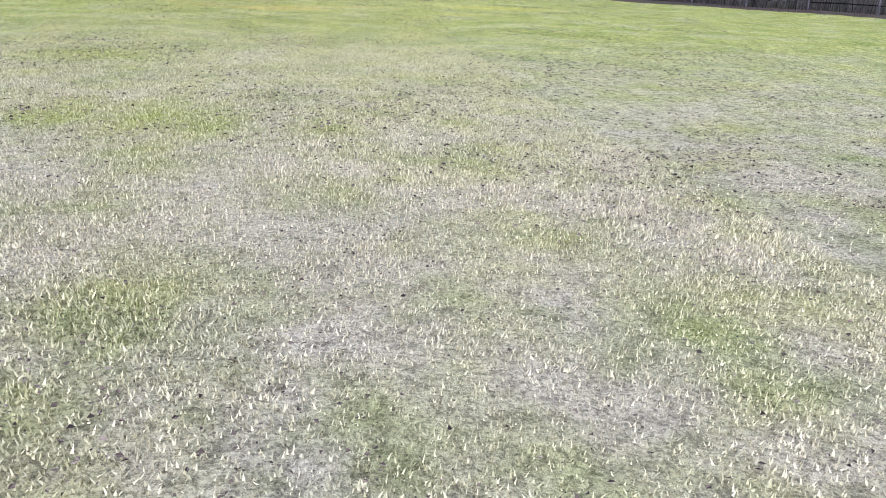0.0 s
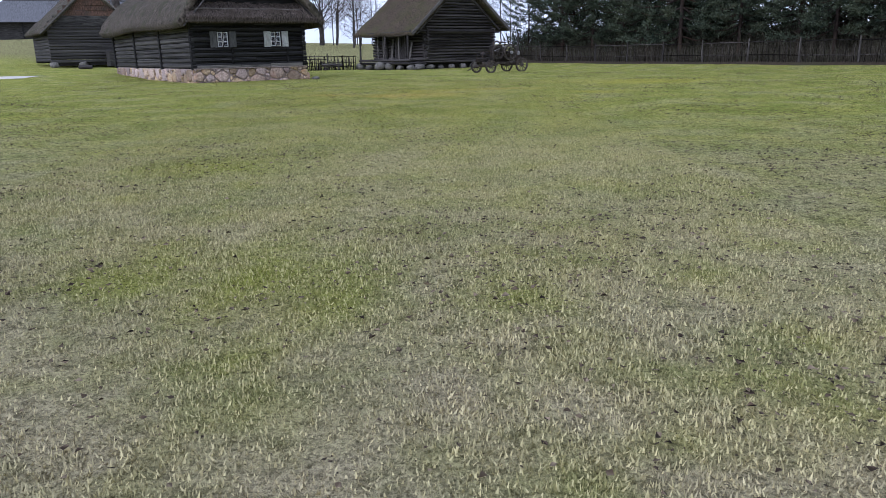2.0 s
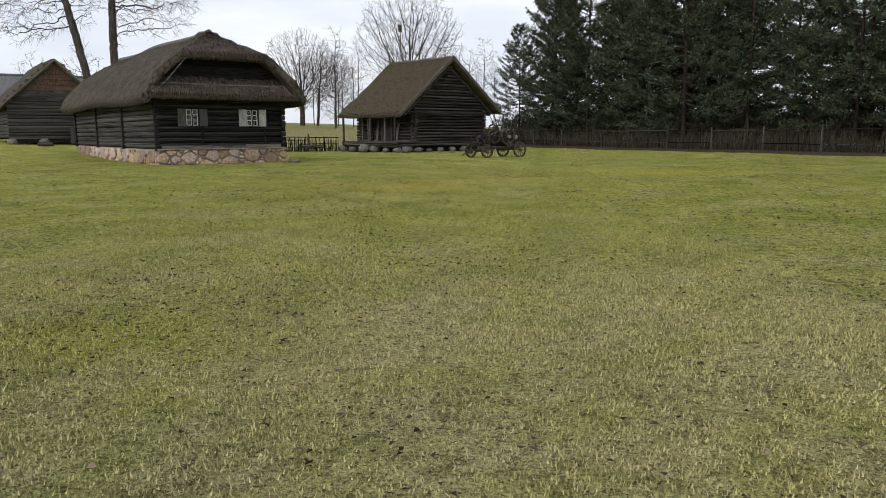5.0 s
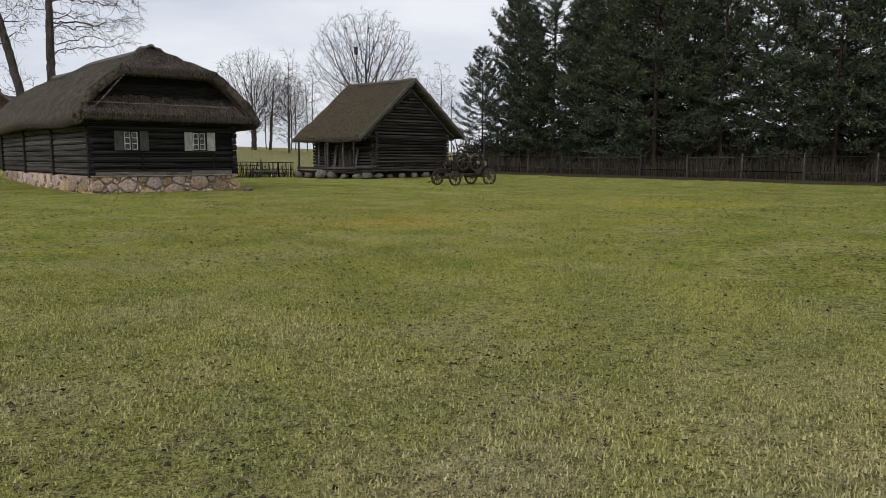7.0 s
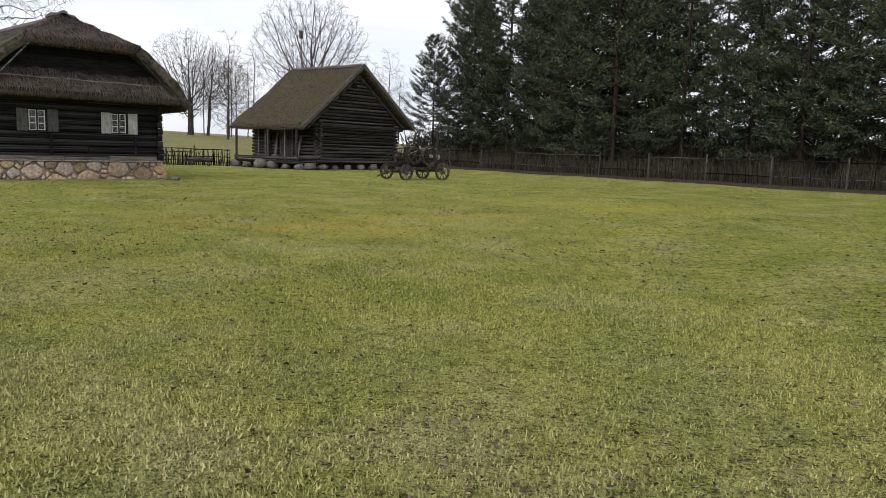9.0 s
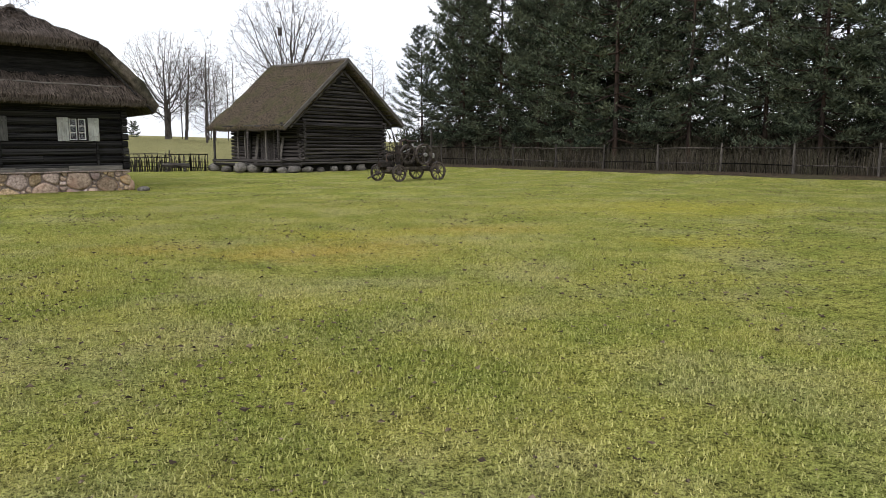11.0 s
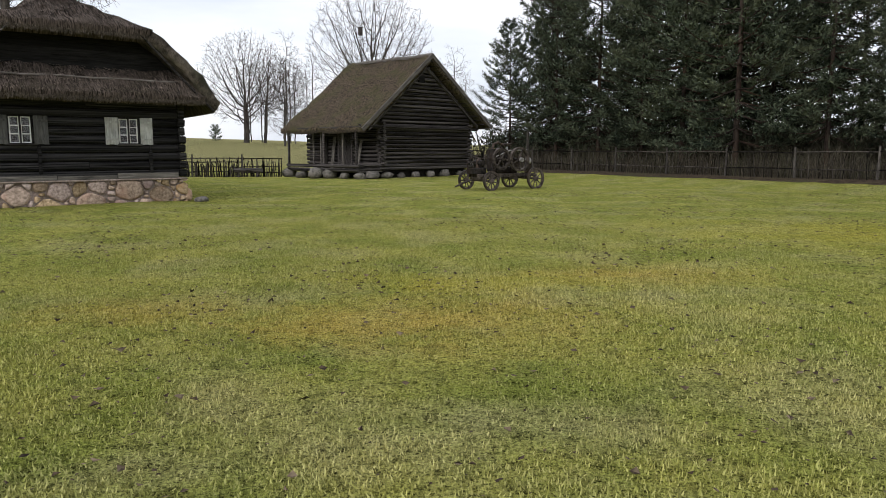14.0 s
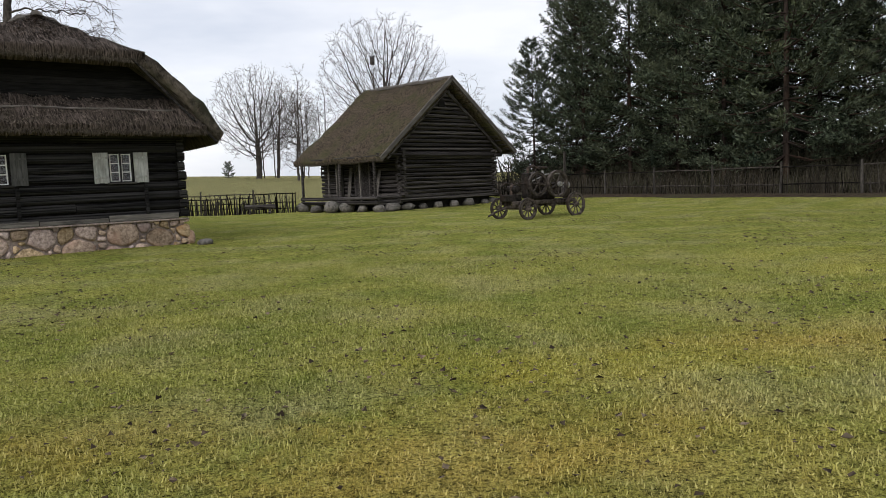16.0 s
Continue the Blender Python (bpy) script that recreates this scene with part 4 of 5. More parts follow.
# ---- log shed and far barn to the west ----
def build_shed():
    b = thing("log_shed", pose(-35.06, 54.84, 0.98, 0, 0, 45), "weathered grey log shed with a torn thatched gable", "shed")
    r = random.Random(12)
    kit = log_kit(M_LOGGREY, 0.24, 0.2, 0.6, seed=60)
    W, L = 6.4, 7.0
    for row in range(11):
        z = 0.42 + 0.24 * row
        lay_log(b, kit, 0, 0, z, W)
        lay_log(b, kit, 0.1, 0, z + 0.1, L, 90)
        lay_log(b, kit, W - 0.1, 0, z + 0.1, L, 90)
        lay_log(b, kit, 0, L, z, W)
    for k in range(7):
        half = W / 2 * (1 - k / 8.0) - 0.1
        part("gable_board", Shape().box(-half, -0.05, 0, half, 0.05, 0.37, bevel=0.01), M_LOGGREY if k < 2 else M_RUSTTHATCH, b, "torn reddish straw gable" if k >= 2 else "", m=pose(W / 2, 0.05 - 0.02 * k, 3.0 + 0.38 * k, -3, 0, 0))
    roof = part("roof", Shape().box(W / 2 - 0.08, 0.2, 5.5, W / 2 + 0.08, L, 5.7), M_HOLLOW, b)
    for side in (-1, 1):
        eu = W / 2 + side * 3.75
        rows = [[(eu + (W / 2 - eu) * i / 8, -0.35 + (L + 0.7) * j / 14, 2.55 + 3.45 * i / 8) for j in range(15)] for i in range(9)]
        if side > 0:
            rows = [list(reversed(q)) for q in rows]
        part("thatch", slab(rows, (-side * 0.14, 0, -0.2), 0.12, seed=33 + side), M_THATCH, roof)
        verge = [rows[i][0 if side < 0 else -1] for i in range(9)]
        part("verge_pole", Shape().tube([Vector(p) + Vector((0, -0.05, -0.1)) for p in verge], [0.07] * 9, 5), M_BOARD, roof)
    for u in (0.2, 2.2, 4.2, 6.1):
        part("boulder", boulder_mesh(int(u * 10), 0.7, 0.6, 0.55), M_BOULDER, b, m=pose(u, 0, -0.05))
    part("low_lean_to", Shape().box(3.9, -1.3, 0.0, 5.6, -0.15, 1.15, bevel=0.03), M_LOGGREY, b)
    # solid dark strip that paints the shade beneath the lowest log
    part("dark_gap", Shape().box(0.3, -0.02, 0.1, W - 0.3, 0.1, 0.34), M_HOLLOW, b)


build_shed()


def build_far_barn():
    b = thing("far_barn", pose(-79.2, 98.5, 5.2, 0, 0, 37), "long grey threshing barn with a hipped roof far off", "barn")
    L, D = 30.0, 9.0
    part("wall", Shape().box(0.8, 0.5, -2, L - 0.8, D - 0.5, 2.2), M_LOGGREY, b)
    v = [(-0.3, -0.4, 1.6), (L + 0.3, -0.4, 1.6), (L + 0.3, D + 0.4, 1.6), (-0.3, D + 0.4, 1.6), (5.2, D / 2, 4.9), (L - 5.2, D / 2, 4.9)]
    part("roof", Shape().add(v, [(0, 1, 5, 4), (1, 2, 5), (2, 3, 4, 5), (3, 0, 4), (3, 2, 1, 0)]), M_SHINGLE, b, "grey shingled hipped roof")
    part("ridge_cap", Shape().tube([(5.0, D / 2, 4.95), (L - 5.0, D / 2, 4.95)], [0.22, 0.22], 6), M_SHINGLE, b)
    for k in range(6):
        part("wall_post", Shape().box(-0.12, -0.1, -1.5, 0.12, 0.1, 1.7), M_LOG, b, m=pose(2 + 5.1 * k, 0.44, 0))


build_far_barn()


# ---- stick fences ----
def stick_meshes(count, length, thick, seed, material):
    kit, r = [], random.Random(seed)
    for k in range(count):
        b = [Vector((r.uniform(-0.02, 0.02), r.uniform(-0.02, 0.02), length * q)) for q in (0, 0.4, 0.75, 1.0)]
        b[-1] += Vector((r.uniform(-0.05, 0.05), r.uniform(-0.05, 0.05), 0))
        t = thick * r.uniform(0.7, 1.3)
        me = Shape().tube(b, [t, t * 0.95, t * 0.8, t * 0.5], 5).mesh("stick")
        me.materials.append(material)
        kit.append(me)
    return kit


def build_fence(a, b, bay, height, gap, label, group, seed, thick=0.019, rails=(0.35, 0.95), proud=0.2):
    """Woven stick fence: bays between posts, each bay a thing with post, rails and single sticks."""
    r = random.Random(seed)
    a, b = Vector(a), Vector(b)
    n = max(1, round((b - a).length / bay))
    kit = stick_meshes(7, height, thick, seed, M_STICK)
    d = (b - a).normalized()
    yaw = math.degrees(math.atan2(d.y, d.x))
    step = (b - a).length / n
    post = Shape().tube([(0, 0, -0.25), (0.01, 0, height * 0.6), (0.0, 0.01, height + 0.14)], [0.055, 0.05, 0.042], 7).mesh("post")
    post.materials.append(M_POST)
    rail = Shape().tube([(0, 0.02, 0), (0.5, -0.015, 0.02), (1.0, 0.02, 0)], [0.030, 0.028, 0.026], 6).mesh("rail")
    rail.materials.append(M_STICK)
    for k in range(n):
        p = a + d * step * k
        z = gz(p.x, p.y)
        bay_ob = thing("fence_bay", pose(p.x, p.y, z, 0, 0, yaw), label, "fence", group)
        q = a + d * step * (k + 1)
        slope = (gz(q.x, q.y) - z) / step
        part("post", post, None, bay_ob, m=pose(0, 0, 0, r.uniform(-2, 2), r.uniform(-2, 2), r.uniform(0, 360)))
        for h in rails:
            part("rail", rail, None, bay_ob, m=scaled(pose(0, 0, h * height, 0, -math.degrees(math.atan(slope)) + r.uniform(-0.6, 0.6), 0), step, 1, 1))
        x = 0.07
        while x < step - 0.03:
            s = r.uniform(0.62, 1.0) if r.random() < 0.8 else r.uniform(0.95, 1.0 + proud)
            part("stick", r.choice(kit), None, bay_ob, m=scaled(pose(x, r.choice((-0.045, 0.045)), slope * x - 0.03, r.uniform(-5, 5), r.uniform(-8, 8), r.uniform(0, 360)), 1, 1, s))
            x += gap * r.uniform(0.65, 1.5)


FA, FB = (-0.6, 64.2), (24.6, 31.4)
build_fence(FA, FB, 3.1, 1.14, 0.115, "dark stick fence with upright branches and grey posts", "stick fence along the pines", 21, 0.014)
build_fence((-22.6, 57.3), (-14.5, 58.0), 2.7, 1.08, 0.055, "open wattle fence of rough sticks between the buildings", "wattle fence by the granary", 22, 0.033, (0.25, 0.5, 0.72, 0.92), 0.08)
build_fence((-14.5, 58.0), (-12.35, 58.2), 2.2, 1.08, 0.06, "short tight wattle panel beside the granary porch", "wattle fence by the granary", 23, 0.028, (0.2, 0.5, 0.9), 0.05)
build_fence((-1.5, 63.4), (-4.0, 66.5), 2.6, 1.2, 0.12, "wattle fence behind the log granary", "wattle fence by the granary", 24, 0.022, (0.3, 0.62, 0.9), 0.08)


# ---- brush and tall dead grass behind the fence ----
def build_brush():
    g = np.random.default_rng(4)
    n = 14000
    d = np.array([0.609, -0.793])
    nn = np.array([0.793, 0.609])
    s, o = g.uniform(-3, 45, n), np.abs(g.normal(0, 2.2, n)) + 0.25
    xy = np.array([-0.6, 64.2]) + s[:, None] * d + o[:, None] * nn
    z = ground_z(xy[:, 0], xy[:, 1])
    base = np.concatenate([xy, z[:, None]], 1)
    clump = 0.55 + 0.55 * np.sin(s * 1.7) * np.sin(s * 0.61 + 1)
    h = g.uniform(0.5, 1.5, (n, 1)) * (0.6 + 0.6 * clump[:, None])
    lean = g.normal(0, 0.22, (n, 3)) * h
    lean[:, 2] = 0
    w = g.normal(0, 1, (n, 3))
    w[:, 2] = 0
    w = w / np.linalg.norm(w, axis=1, keepdims=True) * g.uniform(0.006, 0.016, (n, 1))
    tip = base + lean + np.array([0, 0, 1]) * h
    ob = part("dry_brush", tris_mesh("dry_brush", np.stack([base - w, base + w, tip], 1), n), M_BUSH)
    tagged(ob, "tall dead grass and thin brush under the pines", "brush", kind="stuff")


build_brush()


def build_undergrowth():
    """Dark twiggy scrub between the trunks."""
    g = np.random.default_rng(6)
    n = 34000
    d, nn = np.array([0.609, -0.793]), np.array([0.793, 0.609])
    s, o = g.uniform(-9, 46, n), g.uniform(4.5, 19, n)
    xy = np.array([-0.6, 64.2]) + s[:, None] * d + o[:, None] * nn
    base = np.concatenate([xy, ground_z(xy[:, 0], xy[:, 1])[:, None]], 1)
    base[:, 2] += g.uniform(0, 1.5, n)
    way = g.normal(0, 0.55, (n, 3)) + np.array([0, 0, 0.9])
    way /= np.linalg.norm(way, axis=1, keepdims=True)
    w = np.cross(way, g.normal(0, 1, (n, 3)))
    w = w / np.linalg.norm(w, axis=1, keepdims=True) * g.uniform(0.012, 0.06, (n, 1))
    tip = base + way * g.uniform(0.5, 2.0, (n, 1))
    ob = part("undergrowth", tris_mesh("undergrowth", np.stack([base - w, base + w, tip], 1), n), M_SCRUB)
    tagged(ob, "dark tangled scrub between the pine trunks", "undergrowth", kind="stuff")


build_undergrowth()


def build_litter():
    """Brown needle litter under the pines, fraying out in front of the fence."""
    d, nn = Vector((0.609, -0.793)), Vector((0.793, 0.609))
    s, n, m = Shape(), 66, 9
    v = []
    for i in range(n):
        for j in range(m):
            o = (-1.45 + 0.10 * noise.noise(Vector((i * 0.9, 0, 0)))) if j == 0 else -0.9 + 26 * ((j - 1) / (m - 2)) ** 2
            p = Vector((-0.6, 64.2)) + d * (-13 + i * 0.95) + nn * o
            v.append((p.x, p.y, gz(p.x, p.y) + (-0.03 if j == 0 else 0.05 if j < m - 1 else -0.02)))
    s.add(v, [(i * m + j, i * m + j + 1, (i + 1) * m + j + 1, (i + 1) * m + j) for i in range(n - 1) for j in range(m - 1)])
    tagged(part("litter_ground", s, M_LITTER), "brown needle litter and bare soil under the pines", "ground", kind="structure")


build_litter()


# ---- motor on a wooden-wheeled cart ----
def wheel_parts(parent, m, radius, spokes):
    w = part("wheel", Shape().tube([(0, -0.11, 0), (0, -0.09, 0), (0, 0.09, 0), (0, 0.11, 0)], [0.045, 0.068, 0.068, 0.045], 10), M_WHEELWOOD, parent, "spoked cart wheel", m)
    n, rim, tyre = 22, Shape(), Shape()
    for sh, r0, r1, hw in ((rim, radius - 0.075, radius - 0.014, 0.032), (tyre, radius - 0.014, radius, 0.036)):
        v = []
        for k in range(n):
            a = 2 * math.pi * k / n
            c, s = math.cos(a), math.sin(a)
            v += [(c * r0, -hw, s * r0), (c * r1, -hw, s * r1), (c * r1, hw, s * r1), (c * r0, hw, s * r0)]
        f = []
        for k in range(n):
            p, q = 4 * k, 4 * ((k + 1) % n)
            f += [(p + i, p + (i + 1) % 4, q + (i + 1) % 4, q + i) for i in range(4)]
        sh.add(v, f)
    part("rim", rim, M_WHEELWOOD, w)
    part("tyre", tyre, M_IRON, w, "rusty iron tyre")
    for k in range(spokes):
        a = 2 * math.pi * k / spokes
        part("spoke", Shape().tube([(0.05, 0, 0), (radius * 0.5, 0, 0), (radius - 0.06, 0, 0)], [0.024, 0.018, 0.02], 5), M_WHEELWOOD, w, m=pose(0, 0, 0, 0, math.degrees(a), 0))
    return w


def flywheel(parent, m, radius, width=0.07, spokes=5, material=M_WORNIRON):
    n, s = 28, Shape()
    v = []
    for k in range(n):
        a = 2 * math.pi * k / n
        c, q = math.cos(a), math.sin(a)
        v += [(c * (radius - 0.075), -width, q * (radius - 0.075)), (c * radius, -width, q * radius), (c * radius, width, q * radius), (c * (radius - 0.075), width, q * (radius - 0.075))]
    s.add(v, [(4 * k + i, 4 * k + (i + 1) % 4, 4 * ((k + 1) % n) + (i + 1) % 4, 4 * ((k + 1) % n) + i) for k in range(n) for i in range(4)])
    w = part("flywheel", s, material, parent, "heavy rusty flywheel", m)
    part("hub", Shape().tube([(0, -0.1, 0), (0, 0.1, 0)], [0.06, 0.06], 10), material, w)
    for k in range(spokes):
        part("spoke", Shape().tube([(0.04, 0, 0), (radius * 0.5, 0.012, 0.02), (radius - 0.04, 0, 0)], [0.034, 0.026, 0.03], 6), material, w, m=pose(0, 0, 0, 0, 360 / spokes * k + 11, 0))


def build_engine():
    z0 = gz(-0.8, 47.0)
    e = thing("portable_engine", scaled(pose(-0.66, 46.5, z0 - 0.01, 0, 0, 40), 1.08, 1.08, 1.08), "old rusty portable engine on a cart with wooden spoked wheels", "engine")
    for x, rad in ((-1.0, 0.335), (1.0, 0.385)):
        part("axle", Shape().tube([(x, -0.72, rad), (x, 0.72, rad)], [0.035, 0.035], 6), M_IRON, e)
        for y in (-0.675, 0.675):
            wheel_parts(e, pose(x, y, rad, 0, 13 * (x + y), 0), rad, 10)
    for y in (-0.28, 0.28):
        part("frame_beam", Shape().box(-1.25, y - 0.05, 0.44, 1.35, y + 0.05, 0.56, bevel=0.012), M_WHEELWOOD, e)
    for x in (-1.0, -0.4, 0.4, 1.0):
        part("cross_beam", Shape().box(x - 0.06, -0.38, 0.36, x + 0.06, 0.38, 0.44, bevel=0.01), M_WHEELWOOD, e)
    part("tow_bar", Shape().tube([(-1.3, 0, 0.36), (-1.75, -0.1, 0.28), (-2.1, -0.15, 0.16)], [0.04, 0.035, 0.03], 6), M_WHEELWOOD, e)
    part("tool_box", Shape().box(-1.32, -0.2, 0.56, -0.82, 0.22, 0.76, bevel=0.015), M_PAINTIRON, e, "dented iron box")
    part("pump", Shape().tube([(-1.05, 0, 0.76), (-1.05, 0, 0.9), (-1.02, 0, 0.98), (-0.98, 0, 1.08)], [0.06, 0.055, 0.09, 0.03], 9), M_IRON, e)
    part("pump_handle", Shape().tube([(-1.0, 0, 1.06), (-0.75, -0.03, 1.1), (-0.5, -0.05, 1.05)], [0.018] * 3, 6), M_IRON, e)
    part("crankcase", Shape().box(-0.30, -0.16, 0.56, 0.55, 0.16, 0.78, bevel=0.05), M_PAINTIRON, e, "rust-stained engine block")
    part("cylinder", Shape().tube([(-0.45, 0, 0.98), (-0.15, 0, 1.0), (0.2, 0, 1.0), (0.35, 0, 0.98)], [0.09, 0.13, 0.13, 0.09], 12), M_PAINTIRON, e)
    for k in range(5):
        part("cooling_fin", Shape().tube([(-0.15 + 0.08 * k, 0, 1.0), (-0.13 + 0.08 * k, 0, 1.0)], [0.16, 0.16], 14), M_IRON, e)
    part("water_hopper", Shape().box(-0.20, -0.12, 1.1, 0.14, 0.12, 1.34, bevel=0.03), M_PAINTIRON, e)
    part("fuel_tank", Shape().tube([(-0.98, -0.2, 0.92), (-0.98, -0.18, 0.92), (-0.98, 0.2, 0.92)], [0.07, 0.11, 0.11], 12), M_PAINTIRON, e)
    part("tank_bracket", Shape().box(-1.02, -0.10, 0.56, -0.94, 0.10, 0.84, bevel=0.01), M_IRON, e)
    part("crankshaft", Shape().tube([(0.34, -0.66, 1.03), (0.34, 0.56, 1.03)], [0.035, 0.035], 8), M_IRON, e)
    for y in (-0.25, 0.25):
        part("bearing", Shape().box(0.22, y - 0.05, 0.56, 0.46, y + 0.05, 1.1, bevel=0.03), M_PAINTIRON, e)
    flywheel(e, pose(0.34, -0.56, 1.04), 0.42, 0.06)
    flywheel(e, pose(0.34, 0.44, 1.02), 0.42)
    flywheel(e, pose(-0.42, -0.50, 1.06), 0.37, 0.045, 6)
    part("radiator", Shape().box(-0.50, -0.14, 0.62, -0.36, 0.16, 1.40, bevel=0.02), M_PAINTIRON, e, "narrow dark radiator")
    part("seat_bar", Shape().tube([(-1.25, 0.25, 0.6), (-1.3, 0.25, 1.0), (-1.1, 0.2, 1.12), (-0.85, 0.2, 1.08)], [0.025] * 4, 6), M_IRON, e)
    part("magneto", Shape().tube([(0.4, -0.3, 0.92), (0.4, -0.12, 0.92)], [0.11, 0.11], 10), M_IRON, e)
    part("air_pipe", Shape().tube([(-0.4, 0, 1.36), (-0.35, 0, 1.55), (-0.1, 0.05, 1.62), (0.15, 0.05, 1.5)], [0.05, 0.05, 0.045, 0.045], 8), M_IRON, e)
    part("linkage", Shape().tube([(-0.6, -0.32, 0.7), (-0.3, -0.34, 0.95), (0.3, -0.5, 0.75), (0.9, -0.45, 0.62)], [0.02] * 4, 5), M_IRON, e)
    part("pulley", Shape().tube([(0.34, -0.72, 1.03), (0.34, -0.64, 1.03)], [0.07, 0.08], 16), M_PALEIRON, e, "worn bright belt pulley")
    part("cylinder_head", Shape().tube([(1.12, -0.1, 0.98), (1.22, -0.1, 0.98), (1.26, -0.1, 0.98)], [0.12, 0.12, 0.06], 12), M_PALEIRON, e, "pale iron drum")
    part("head_bracket", Shape().box(1.05, -0.16, 0.56, 1.25, -0.04, 0.9, bevel=0.015), M_IRON, e)
    part("exhaust_pipe", Shape().tube([(0.1, 0.1, 1.3), (0.08, 0.12, 1.46), (0.2, 0.13, 1.56), (0.55, 0.12, 1.55)], [0.04] * 4, 8), M_IRON, e)
    part("fly_axle", Shape().tube([(-0.42, -0.58, 1.06), (-0.42, 0.1, 1.06)], [0.03, 0.03], 8), M_IRON, e)
    part("push_rod", Shape().tube([(-0.5, -0.18, 1.1), (0.2, -0.2, 1.34), (1.0, -0.2, 1.36)], [0.022] * 3, 6), M_PALEIRON, e)
    part("lubricator", Shape().tube([(0.25, 0, 1.3), (0.25, 0, 1.36), (0.25, 0, 1.47)], [0.03, 0.05, 0.03], 8), M_PALEIRON, e)
    part("governor", Shape().tube([(-0.42, 0.05, 0.86), (-0.42, 0.05, 1.2), (-0.42, 0.05, 1.3)], [0.03, 0.028, 0.07], 8), M_IRON, e)
    part("stake_board", Shape().box(-0.045, -0.02, 0, 0.045, 0.02, 1.55, bevel=0.006), M_POST, e, "grey upright board", m=pose(1.38, 0.2, 0.5, 0, 2, 10))


build_engine()


def build_bench():
    b = thing("log_bench", pose(-14.0, 57.45, gz(-14.0, 57.45), 0, 0, 6), "low dark bench of split logs by the wattle fence", "bench")
    part("seat", Shape().tube([(-0.75, 0, 0.36), (0, 0, 0.37), (0.75, 0, 0.36)], [0.11, 0.12, 0.11], 8), M_BARNLOG, b)
    for x in (-0.5, 0.5):
        for y in (-0.16, 0.16):
            part("leg", Shape().tube([(x, y, 0.0), (x, 0, 0.3)], [0.05, 0.05], 6), M_BARNLOG, b)


build_bench()
tagged(part("field_stone", boulder_mesh(77, 0.45, 0.35, 0.2), M_BOULDER, m=pose(-9.35, 39.4, gz(-9.35, 39.4) - 0.02)), "small grey stone at the cottage corner", "stone")


def build_fallen_log():
    x, y = -31.2, 53.2
    b = thing("short_log", pose(x, y, gz(x, y), 0, 0, 20), "short dark log lying on the lawn west of the cottage", "log")
    part("log_body", Shape().tube([(-0.45, 0, 0.13), (0, 0.02, 0.14), (0.45, 0, 0.13)], [0.14, 0.15, 0.13], 9), M_BARNLOG, b)
    for q in (-0.46, 0.46):
        part("cut_end", Shape().tube([(q - 0.01, 0, 0.13), (q + 0.01, 0, 0.13)], [0.11, 0.11], 9), M_LOGGREY, b)


build_fallen_log()


